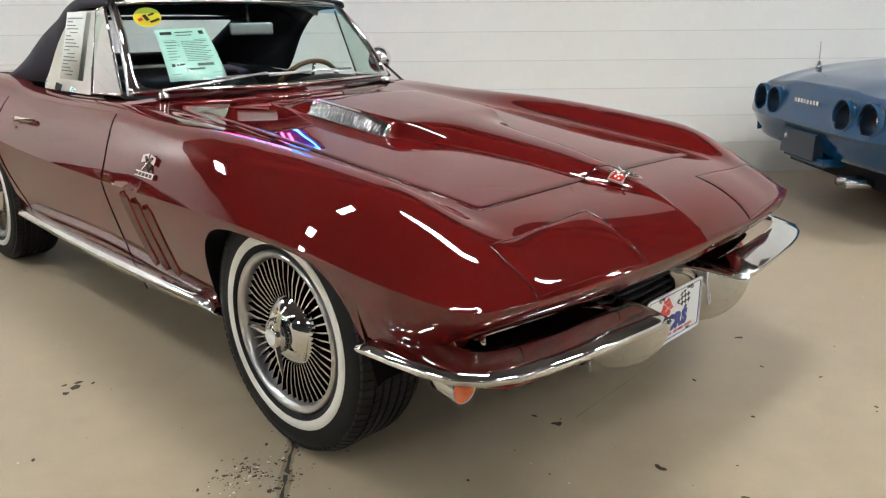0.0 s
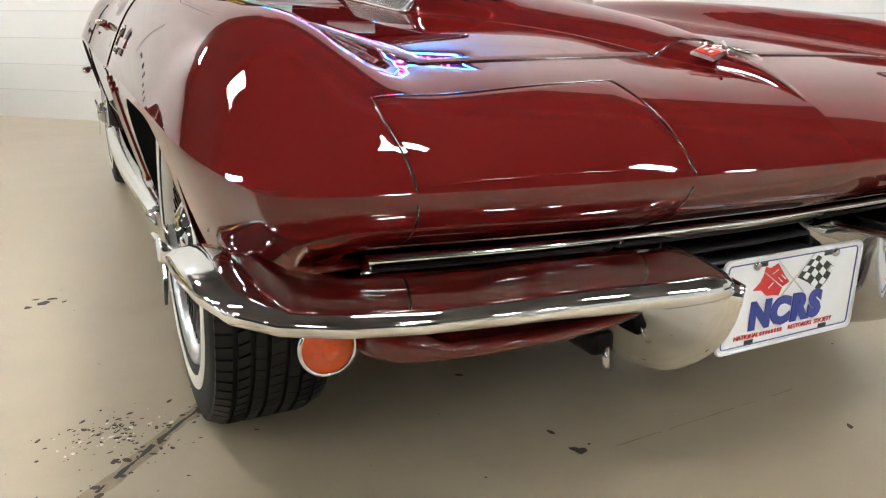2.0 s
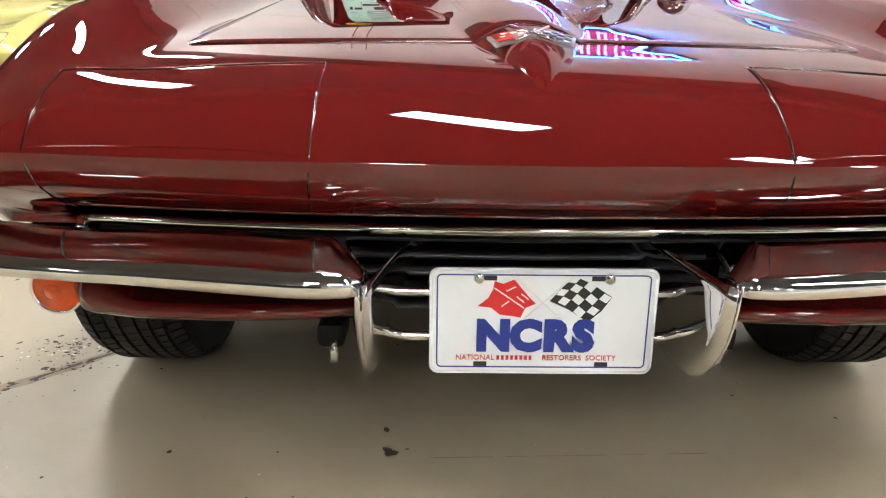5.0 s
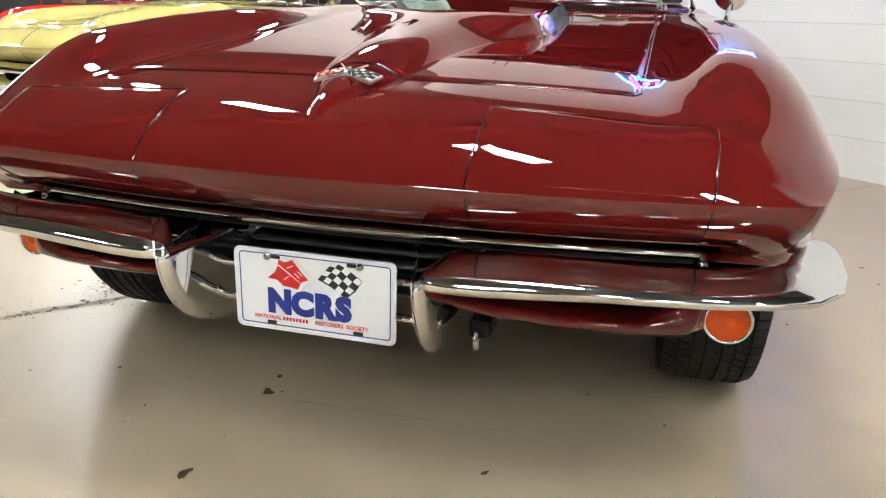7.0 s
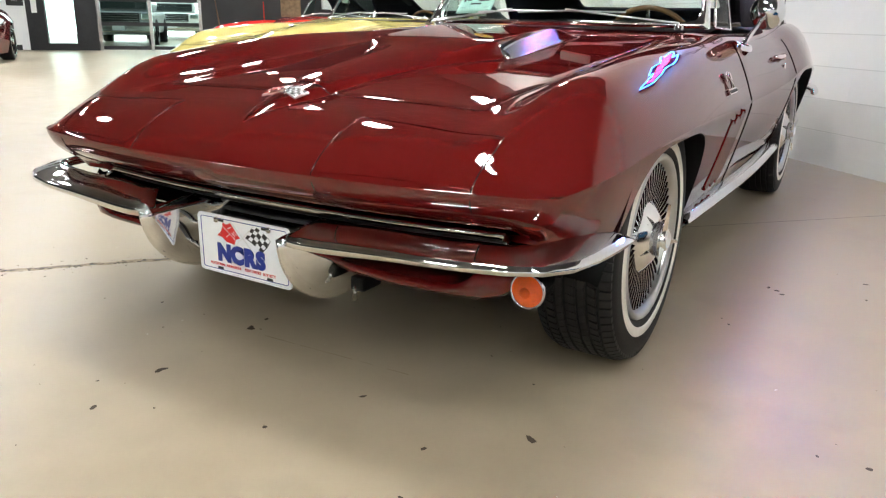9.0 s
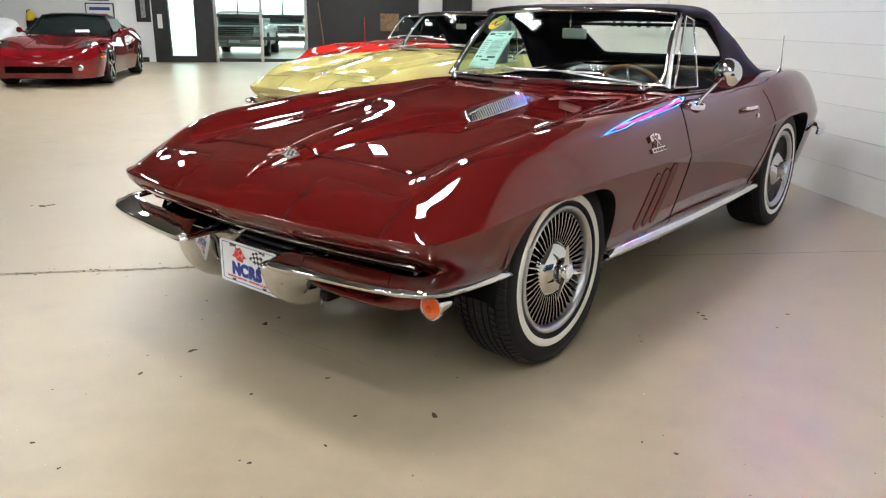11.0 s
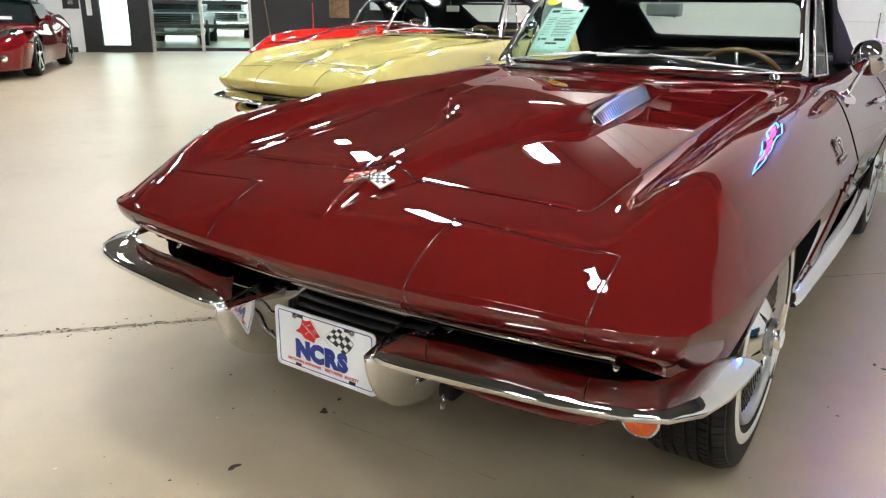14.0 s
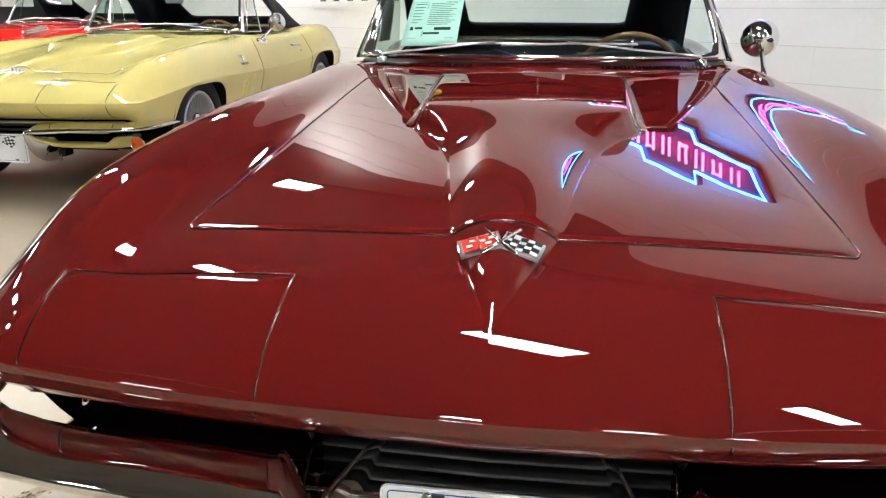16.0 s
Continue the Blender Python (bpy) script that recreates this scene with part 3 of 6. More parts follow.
def bumper_bar(parent, side):
    """Half of the front bumper: a sloping bar with a rolled lip that wraps round the corner, and a guard at its inner end."""
    plan = [(0.222, -0.742), (0.226, -0.765), (0.240, -0.781), (0.27, -0.787), (0.34, -0.786), (0.45, -0.782), (0.56, -0.773), (0.66, -0.757), (0.74, -0.735), (0.805, -0.700), (0.848, -0.645), (0.868, -0.57), (0.877, -0.49), (0.880, -0.43), (0.881, -0.385)]
    fine = []
    for (x0, y0), (x1, y1) in zip(plan, plan[1:]):
        fine += [(x0 + (x1 - x0) * k / 3, y0 + (y1 - y0) * k / 3) for k in range(3)]
    plan = fine + [plan[-1]]
    n = len(plan)
    deep = curve((0.0, 0.078), (0.6, 0.086), (0.75, 0.085), (0.88, 0.055), (1.0, 0.006))
    tall = curve((0.0, 0.046), (0.3, 0.046), (0.45, 0.036), (0.8, 0.036), (0.93, 0.026), (1.0, 0.006))
    low = curve((0.0, 0.411), (0.25, 0.414), (0.42, 0.427), (0.65, 0.429), (1.0, 0.434))
    prof = [(0.30, 0.04), (0.14, -0.06), (0.05, -0.04), (0.0, 0.10), (0.0, 0.22), (0.02, 0.33), (0.06, 0.41), (0.12, 0.48), (0.24, 0.58), (0.42, 0.71), (0.62, 0.83), (0.82, 0.94), (1.0, 1.0), (1.03, 0.85)]
    P = []
    for i, (x, y) in enumerate(plan):
        q = i / (n - 1)
        t = Vector(plan[min(i + 1, n - 1)]) - Vector(plan[max(i - 1, 0)])
        inn = Vector((-t.y, t.x)).normalized()
        if x < 0.26:
            inn = (inn * 0.4 + Vector((0.35, 1.0)) * 0.6).normalized()
        d, h, zl = deep(q), tall(q), low(q)
        P.append([(side * (x + inn.x * d * a), y + inn.y * d * a, zl + h * b) for a, b in prof])
    sheet("bumper_bar", P, CHROME, parent, "chrome bumper bar wrapping the corner", thick=0.003)
    # the guard: a dished quarter disc that hangs from the bar's inner end
    faces = []
    for outer in (False, True):
        for i in range(17):
            a = math.pi * (1.0 + 0.70 * i / 16)
            row = []
            for k in range(9):
                r = 1 - k / 8
                y = -0.565 + 0.222 * math.cos(a) * r
                z = 0.425 + 0.190 * math.sin(a) * r
                lip = 0.005 * (1 - max(0.0, (r - 0.86) / 0.14))
                x = 0.226 + 0.035 * (1 - r) + 0.03 * (1 - r) * (i / 16) + lip if outer else 0.222 - 0.050 * (1 - r) ** 1.3 - 0.020 * (1 - r) * (i / 16) - lip
                row.append((side * x, y, z))
            faces.append((outer, row))
    for outer, name, text in ((False, "guard_inner_face", "chrome guard face turned to the plate"), (True, "bumper_guard", "dished chrome guard below the bumper's inner end")):
        sheet(name, [row for o, row in faces if o == outer], CHROME, parent, text, thick=0.002)


def sports_car(m, paint, label, fine=True, side_pipes=True, top_up=True, bulge=True):
    car = thing("sports_car", label, "car", m)
    # upper body: rows fan out from the nose's edge
    s_cols = sorted({round(v, 4) for v in np.r_[np.linspace(-1, 1, 61), np.sin(np.linspace(-1, 1, 81) * math.pi / 2), np.linspace(-0.16, 0.16, 65), np.linspace(-0.34, 0.34, 33)]})
    row_y = sorted({round(v, 4) for v in np.r_[-0.64 + 0.34 * np.linspace(0, 1, 34) ** 2.0, np.arange(-0.3, 1.2, 0.035), np.arange(1.2, 3.4, 0.06), [3.46]]})
    P = []
    for yj in row_y:
        row = []
        for s in s_cols:
            at_nose = abs(s) / 0.16 * 0.004 if abs(s) <= 0.16 else 0.004 + (abs(s) - 0.16) / 0.84 * 0.796
            y = yj + (NOSE_Y(at_nose) + 0.64) * math.exp(-(yj + 0.64) / 0.22)
            w, b = HALF_W(yj), max(BULGE_W(y), 0.004)
            x = s / 0.16 * b if abs(s) <= 0.16 else math.copysign(b + (abs(s) - 0.16) / 0.84 * (w - b), s)
            row.append((x, y, top_z(x, y)))
        P.append(row)
    P = np.array(P)

    def cockpit(i, j):
        x, y = P[i:i + 2, j:j + 2, 0].mean(), P[i:i + 2, j:j + 2, 1].mean()
        if np.abs(P[i:i + 2, j:j + 2, 0]).max() < 0.515 and -0.419 < P[i:i + 2, j:j + 2, 1].min() and P[i:i + 2, j:j + 2, 1].max() < 0.878:
            return False
        return not (abs(x) < 0.655 and 1.19 - 0.14 * (1 - (x / 0.65) ** 2) < y < 2.72)

    sheet("upper_body", P, paint, car, "glossy fibreglass upper body with raised fenders", keep=cockpit)
    # face under the nose, carried round both corners to the wheel openings
    half = [(x, NOSE_Y(x), 0.565, 0.0) for x in np.linspace(0, 0.80, 44)]
    half += [(HALF_W(y), y, CREASE_Z(y), 0.0) for y in np.linspace(-0.64, -0.353, 22)[1:]]
    skin = []
    for i, (x, y, zk, _) in enumerate(half):
        p0, p1 = half[max(i - 4, 0)], half[min(i + 4, len(half) - 1)]
        inn = Vector((-(p1[1] - p0[1]), p1[0] - p0[0])).normalized()
        f = smooth01((i - 34) / 22.0)
        row = []
        for k in (0, 0.03, 0.08, 0.15, 0.25, 0.36, 0.48, 0.6, 0.7, 0.8, 0.88, 0.95, 1.0):
            d = (1 - f) * UNDER_Y(k) + f * 0.040 * k**1.4
            z = zk - (zk - (0.459 * (1 - f) + 0.432 * f)) * k
            row.append((x + inn.x * d, y + inn.y * d, z))
        deep = 0.05 + 0.16 * f
        row.append((row[-1][0] + inn.x * deep, row[-1][1] + inn.y * deep, row[-1][2] + 0.004 - 0.03 * f))
        skin.append(row)
    left = [[(-x, y, z) for x, y, z in row] for row in skin[:0:-1]]
    sheet("nose_underside", left + skin, paint, car, "painted face under the nose and round the corners")
    # lower sides with wheel openings
    for side in (-1, 1):
        ys = sorted({round(v, 4) for v in np.r_[np.linspace(-0.353, 3.46, 66), 0.352 * np.sin(np.linspace(-1, 1, 31) * math.pi / 2), 2.47 + 0.36 * np.sin(np.linspace(-1, 1, 31) * math.pi / 2), [0.354, 2.108, 2.832]]})
        rows, wells = [], []
        for y in ys:
            zk, zb, w = CREASE_Z(y), arch_z(y), HALF_W(y)
            row = []
            for k in range(9):
                z = zk + (zb - zk) * k / 8
                row.append((side * (w - tuck(z, y)), y, z))
            rows.append(row)
            wells.append(row[-1])
        sheet("lower_side", rows, paint, car, "lower body side with round wheel openings")
        # closing face between the nose's underside and the corner
        for yc, half in ((0.0, 0.352), (2.47, 0.36)):
            edge = [p for p in wells if abs(p[1] - yc) <= half + 0.003]
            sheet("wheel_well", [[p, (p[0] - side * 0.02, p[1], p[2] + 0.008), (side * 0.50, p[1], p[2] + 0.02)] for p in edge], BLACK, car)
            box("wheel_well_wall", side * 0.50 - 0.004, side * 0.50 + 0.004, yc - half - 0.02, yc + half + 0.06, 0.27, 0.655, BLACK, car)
        # door shut lines
        door_front = curve((0.21, 0.945), (0.40, 0.946), (0.55, 0.955), (0.67, 0.972), (0.75, 1.000), (0.82, 1.045))
        d1 = [(side * (side_x(door_front(z), z) + 0.0005), door_front(z), z) for z in np.linspace(0.82, 0.21, 30)]
        tube("door_gap", d1, 0.0023, SHADOW_GAP, car, segs=5)
        d2 = [(side * (side_x(y, z) + 0.0005), y, z) for z, y in [(0.815 - 0.6 * k / 20, 2.10 - 0.02 * k / 20 - 0.12 * smooth01((k - 8) / 12.0)) for k in range(21)]]
        tube("door_gap", d2, 0.0023, SHADOW_GAP, car, segs=5)
        # fender louvres: three leaning slots
        for i in range(3):
            y_top, y_low = 0.635 + 0.078 * i, 0.565 + 0.078 * i
            z_top, z_low = 0.588 + 0.010 * i, 0.362
            S = []
            for k in range(15):
                q = k / 14
                z = z_top + (z_low - z_top) * q
                y = y_top + (y_low - y_top) * q
                hw = 0.026 * min(1.0, math.sqrt(max(0.0, 1 - (2 * q - 1) ** 12)) + 0.02) * (0.75 + 0.25 * (1 - q))
                S.append([(side * (side_x(y + o, z) + h), y + o, z) for o, h in ((-hw * 1.1, -0.001), (-hw * 0.95, 0.0034), (hw * 0.9, 0.0082), (hw * 1.1, -0.001))])
            sheet("fender_louvre", S, paint, car, "slanted recessed cooling slot", smooth=False)
        if side_pipes:
            prof = [(-0.02, 0.050), (0.004, 0.048), (0.022, 0.038), (0.028, 0.028), (0.027, 0.022), (0.016, 0.019), (0.0, 0.019)]
            rings = [[(side * (0.815 + 0.02 * math.sin(math.pi * q) + a * s), 0.345 + 1.73 * q, 0.288 + b * s) for a, b in prof] for q, s in [(0, 0.55), (0.012, 0.85), (0.03, 1)] + [(0.03 + 0.94 * k / 20, 1) for k in range(1, 21)] + [(0.985, 0.8), (1.0, 0.4)]]
            sheet("rocker_moulding", rings, POLISHED, car, "bright aluminium rocker moulding")
        box("sill", side * 0.70, side * 0.795, 0.36, 2.08, 0.278, 0.306, SHADOW_GAP, car)
        tube("rocker_lip", [(side * (0.806 + 0.02 * math.sin(math.pi * q)), 0.36 + 1.70 * q, 0.287) for q in np.linspace(0, 1, 13)], 0.0065, STEEL, car, "thin bright lip under the rocker moulding", segs=6)
    # underside and inner dark
    box("underbody", -0.62, 0.62, -0.40, 3.3, 0.27, 0.44, BLACK, car, bevel=0.02)
    # hood with its gap line
    us = np.r_[np.linspace(-1, -0.5, 40), np.linspace(-0.5, 0.5, 71)[1:-1], np.linspace(0.5, 1, 40)]
    H = []
    for v in np.linspace(0, 1, 131):
        y = -0.421 + 1.303 * v
        edge, b = 0.519 + 0.010 * v, BULGE_W(y)
        row = []
        for u in us:
            x = u / 0.5 * b if abs(u) <= 0.5 else math.copysign(b + (abs(u) - 0.5) / 0.5 * (edge - b), u)
            rim = v in (0.0, 1.0) or abs(u) == 1
            row.append((x, y, top_z(x, y) + (0.0012 if rim else 0.0034)))
        H.append(row)
    sheet("hood", H, paint, car, "hinged hood with a raised centre bulge")
    for pts in ([(-0.533, 0.885), (-0.524, -0.405), (-0.512, -0.424)] , [(0.533, 0.885), (0.524, -0.405), (0.512, -0.424)], [(-0.512, -0.424), (-0.09, -0.424), (0, -0.424), (0.09, -0.424), (0.512, -0.424)]):
        tube("hood_gap", surf_path(pts, 24, 0.0003), 0.0020, GAP_EDGE, car, segs=6)
    for side in (-1, 1):
        # headlight door: outline down over the crease
        line_i = surf_path([(side * 0.288, -0.567), (side * 0.2865, NOSE_Y(0.2865) + 0.002)], 20, 0.0004) + [under_nose(side * (0.2865 + 0.012 * k), k) for k in (0.15, 0.3, 0.45, 0.6, 0.72, 0.85)]
        line_o = surf_path([(side * 0.646, -0.567), (side * 0.649, -0.61), (side * 0.645, NOSE_Y(0.645) + 0.002)], 14, 0.0004) + [under_nose(side * (0.645 - 0.012 * k), k) for k in (0.15, 0.3, 0.45, 0.6, 0.72, 0.85)]
        line_t = surf_path([(side * 0.288, -0.567), (side * 0.646, -0.567)], 24, 0.0004)
        for ln in (line_i, line_o, line_t):
            tube("headlight_door_gap", ln, 0.0016, GAP_EDGE, car, segs=5)
        a, b = (side * 0.293, -0.570), (side * 0.642, -0.570)
        c, d = (side * 0.641, NOSE_Y(0.641) + 0.003), (side * 0.291, NOSE_Y(0.291) + 0.003)
        panel("headlight_door", [a, b, c, d], paint, car, "closed hidden-headlight door", 24, 36, 0.0018, 2.0)
    # grille: chrome surround and dark bars
    lip = lambda x: NOSE_Y(abs(x)) + 0.150
    tube("grille_moulding", [(x, lip(x), 0.446) for x in np.linspace(-0.652, 0.652, 41)], 0.0085, CHROME, car, "chrome upper grille moulding", segs=8)
    for side in (-1, 1):
        tube("grille_moulding", [(side * 0.652, lip(0.652), 0.448), (side * 0.655, lip(0.65) - 0.012, 0.415)], 0.0085, CHROME, car)
    # near-black sheets put the shade of the grille opening into colour
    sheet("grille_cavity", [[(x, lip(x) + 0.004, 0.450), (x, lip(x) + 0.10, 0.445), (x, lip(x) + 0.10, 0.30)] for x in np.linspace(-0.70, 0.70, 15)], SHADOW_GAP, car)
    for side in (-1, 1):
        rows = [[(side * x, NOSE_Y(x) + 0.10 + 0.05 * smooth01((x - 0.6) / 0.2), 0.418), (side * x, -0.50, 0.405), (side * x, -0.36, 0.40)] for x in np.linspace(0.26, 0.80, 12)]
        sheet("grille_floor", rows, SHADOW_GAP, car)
    for k in range(5):
        z = 0.424 - 0.026 * k
        rows = [[(x, lip(x) + 0.030 + o, z + h) for o, h in ((0, 0.004), (-0.006, 0), (0, -0.004), (0.03, -0.003), (0.03, 0.003))] for x in np.linspace(-0.64, 0.64, 25)]
        sheet("grille_bar", rows, GRILLE, car, loop_v=True)
    tube("grille_lower_bar", [(x, -0.655 + 0.1 * x * x, 0.372) for x in np.linspace(-0.30, 0.30, 13)], 0.0065, CHROME, car, "chrome lower grille bar")
    tube("valance_trim", [(-0.232, -0.612, 0.336), (-0.214, -0.634, 0.318), (-0.198, -0.645, 0.308), (-0.18, -0.648, 0.305), (0.18, -0.648, 0.305), (0.198, -0.645, 0.308), (0.214, -0.634, 0.318), (0.232, -0.612, 0.336)], 0.0072, CHROME, car, "bright lower valance trim", up=(0, -0.7, 0.7))
    for side in (-1, 1):
        path = [(0.25, -0.600), (0.32, -0.618), (0.42, -0.625), (0.52, -0.619), (0.565, -0.614), (0.585, -0.609), (0.605, -0.602), (0.625, -0.596), (0.655, -0.555), (0.665, -0.48), (0.668, -0.40)]
        rows = []
        for x, y in path:
            up = 0.010 + 0.040 * smooth01((x - 0.565) / 0.05)
            prof = [(0.055, up), (-0.004, up), (-0.016, up * 0.8), (-0.022, up * 0.3 - 0.002), (-0.020, -0.012), (-0.008, -0.024), (0.05, -0.028)]
            rows.append([(side * (x + a * (0.1 if x < 0.6 else -0.5)), y + a, 0.336 + b * 0.75) for a, b in prof])
        # black slab paints the slot's shade
        box("valance_recess", side * 0.43 - 0.17, side * 0.43 + 0.17, -0.572, -0.562, 0.30, 0.405, SHADOW_GAP, car, "near-black slab as painted shade in the slot above the valance")
        tube("slot_trim", [(side * x, -0.612 + 0.06 * max(0, x - 0.45), 0.398) for x in np.linspace(0.27, 0.585, 12)], 0.004, CHROME, car, "thin bright trim in the slot", segs=6)
        sheet("lower_valance", rows, paint, car, "painted lower valance below the bumper")
        bumper_bar(car, side)
        # turn signal
        at = (side * 0.706, -0.545, 0.334)
        lathe("signal_housing", [(0.075, 0.030), (0.05, 0.036), (0.010, 0.0385), (0.0, 0.0405), (-0.005, 0.0405), (-0.0075, 0.0385), (-0.005, 0.0355)], CHROME, car, "chrome turn-signal bezel", 40, "Y", at)
        dome = lambda r: -0.004 - 0.016 * (1 - (r / 0.036) ** 2)
        rings = [(0.002, 0.036)]
        for i, r in enumerate(np.linspace(0.036, 0.013, 9)):
            rings += [(dome(r), r), (dome(r) + 0.0012, r - 0.0012)]
        # cup's own colour is amber, for the light tinted by the lens
        lathe("reflector_cup", [(0.002, 0.0355), (0.012, 0.033), (0.022, 0.026), (0.029, 0.015), (0.031, 0.0)], AMBER_DEEP, car, "reflector cup coloured amber as if lit through the lens", 32, "Y", at)
        lens = lathe("signal_lens", rings, AMBER_LENS, car, "ribbed amber turn-signal lens", 48, "Y", at)
        lathe("lens_eye", [(dome(0.013) + 0.002, 0.0135), (dome(0.012) - 0.001, 0.011), (dome(0.006) - 0.002, 0.006), (dome(0.0) - 0.003, 0.0)], AMBER_LENS, lens, "smooth amber centre", 32, "Y", at)
        bm = box_bm(side * 0.29 - 0.02, side * 0.29 + 0.02, -0.60, -0.52, 0.262, 0.30, 0.008)
        part("tow_bracket", bm, BLACK, car)
        tube("bracket_bolt", [(side * 0.285, -0.596, 0.275), (side * 0.285, -0.602, 0.242)], 0.006, STEEL, car, segs=6)
        wheel(car, 0.850, 0.0, side, fine, -16 if side > 0 else 3)
        wheel(car, 0.852, 2.489, side, fine, 30)
    # hood bulge grilles
    if bulge:
        for side in (-1, 1):
            Q = []
            for i in range(25):
                q = i / 24
                y = 0.20 + 0.40 * q
                row = []
                for k in range(5):
                    v = k / 4
                    x = 0.2765 - 0.038 * v
                    row.append((side * x, y, top_z(x, y) + 0.006 * math.sin(math.pi * min(1.0, 0.2 + 0.6 * v))))
                Q.append(row)
            sheet("scoop_frame", Q, CHROME, car, "chrome-framed hood-bulge grille", thick=0.003)
            for i in range(26):
                y = 0.212 + 0.0148 * i
                vs = [(side * x, yy, top_z(x, yy) + 0.003) for x, yy in ((0.270, y), (0.270, y + 0.007), (0.246, y + 0.007), (0.246, y))]
                hi = [(v[0] + side * 0.006, v[1], v[2] + 0.004) for v in vs]
                fs = [(4, 5, 6, 7)] + [(a, (a + 1) % 4, (a + 1) % 4 + 4, a + 4) for a in range(4)]
                obj("grille_fin", mesh_of("grille_fin", vs + hi, fs, STEEL, False), car)
    # cowl grilles
    for side in (-1, 1):
        for i in range(30):
            x = side * (0.215 + 0.0120 * i)
            y0, y1 = 0.955 + 0.10 * (abs(x) / 0.5) ** 2, 1.02 + 0.10 * (abs(x) / 0.5) ** 2
            vs = [(x + dx, y, top_z(x, y) + 0.0015) for dx, y in ((-0.0032, y0), (0.0032, y0), (0.0032, y1), (-0.0032, y1))]
            # flat dark quads on the cowl, coloured like the shade in slots
            obj("cowl_slot", mesh_of("cowl_slot", vs, [(0, 1, 2, 3)], SHADOW_GAP, False), car)
    # windscreen
    base = lambda q: Vector((0.625 * q, 1.035 + 0.165 * q * q, 0.868 + 0.004 * (1 - q * q)))
    head = lambda q: Vector((0.545 * q, 1.385 + 0.075 * q * q, 1.205 - 0.012 * q * q))
    def screen(q, t, o=0.0):
        p = base(q) + (head(q) - base(q)) * t + Vector((0, -0.022, 0.006)) * math.sin(math.pi * t)
        return p + Vector((0.25 * q, -1.0, 0.85)).normalized() * o

    pane = sheet("windscreen", [[screen(q, t) for t in np.linspace(0, 0.86, 9)] for q in np.linspace(-1, 1, 25)], GLASS, car, "curved clear windscreen")
    pane.visible_shadow = False
    band = sheet("tinted_band", [[screen(q, t) for t in np.linspace(0.86, 1, 3)] for q in np.linspace(-1, 1, 25)], TINT, car, "blue-tinted band along the windscreen's top")
    band.visible_shadow = False
    # bright surround: up the pillars and along the base, with rounded inner corners
    def inset(k):
        edge = [(-1.0, 1 - k / 16) for k in range(16)] + [(-1 + 2 * k / 40, 0.0) for k in range(41)] + [(1.0, (k + 1) / 16) for k in range(16)]
        q, t = edge[k]
        qi, ti = max(-0.972, min(0.972, q)), max(0.030, t)
        dq, dt = max(0.0, abs(qi) - 0.895) / 0.065, max(0.0, 0.15 - ti) / 0.105
        far_out = math.hypot(dq, dt)
        if dq > 0 and dt > 0 and far_out > 1:
            qi, ti = math.copysign(0.895 + 0.065 * dq / far_out, q), 0.15 - 0.105 * dt / far_out
        return (q, t), (qi, ti)

    R = []
    for k in range(73):
        (q, t), (qi, ti) = inset(k)
        mid = ((q + qi) / 2, (t + ti) / 2)
        R.append([screen(q * 1.012, t - 0.01, -0.004), screen(q * 1.008, t, 0.007), screen(*mid, 0.011), screen(qi, ti, 0.006), screen(qi, ti, -0.003)])
    sheet("screen_surround", R, CHROME, car, "chrome windscreen surround with rounded lower corners")
    tube("screen_frame", [head(q) for q in np.linspace(-1, 1, 25)], 0.012, CHROME, car, "chrome windscreen header")
    for side in (-1, 1):
        pil = [screen(side, t) for t in np.linspace(0, 1, 9)]
        rows = sweep_pts([p + Vector((0, 0.012, -0.004)) for p in pil], [(-0.006, -0.010), (0.007, -0.010), (0.009, 0.0), (0.006, 0.012), (-0.006, 0.012), (-0.009, 0.0)], (1, 0, 0))
        sheet("screen_pillar", rows, BRIGHT, car, "bright windscreen pillar", loop_v=True, smooth=False)
        # vent window
        f0, f1 = Vector((side * 0.655, 1.215, 0.866)), Vector((side * 0.570, 1.475, 1.180))
        r0, r1 = Vector((side * 0.662, 1.475, 0.858)), Vector((side * 0.585, 1.535, 1.165))
        sheet("vent_window", [[f0, f1], [r0, r1]], GLASS, car, "small quarter vent glass").visible_shadow = False
        tube("vent_frame", [f0, f1, r1, r0, f0], 0.0055, CHROME, car, "chrome vent-window frame")
    # wipers
    for x0, x1, b0, b1 in ((-0.54, -0.14, -0.33, 0.08), (0.54, 0.10, -0.12, 0.33)):
        on = lambda x, h: Vector((x, 1.015 + 0.155 * (x / 0.6) ** 2 + 0.9 * (h - 0.868), h))
        p0, p1 = on(x0, 0.868) - Vector((0, 0.02, 0)), on(x1, 0.928) - Vector((0, 0.03, 0))
        tube("wiper_arm", [p0, p0 + Vector((0, 0, 0.014)), p0.lerp(p1, 0.5) + Vector((0, 0, 0.006)), p1], 0.0042, BRIGHT, car, "bright wiper arm", segs=6)
        tube("wiper_blade", [on(b0, 0.915), on((b0 + b1) / 2, 0.922), on(b1, 0.920)], 0.0045, BRIGHT, car, "bright wiper blade", segs=6)
        lathe("wiper_pivot", [(0.0, 0.020), (0.014, 0.018), (0.02, 0.0)], CHROME, car, "", 20, "Z", tuple(p0 - Vector((0, 0, 0.012))))
    # cabin
    box("cabin_floor", -0.66, 0.66, 1.0, 2.75, 0.30, 0.34, VINYL, car)
    rows = []
    for x in np.linspace(-0.64, 0.64, 21):
        hump = 0.03 * math.exp(-((x - 0.30) / 0.2) ** 2)
        y0 = 1.06 + 0.15 * (x / 0.62) ** 2
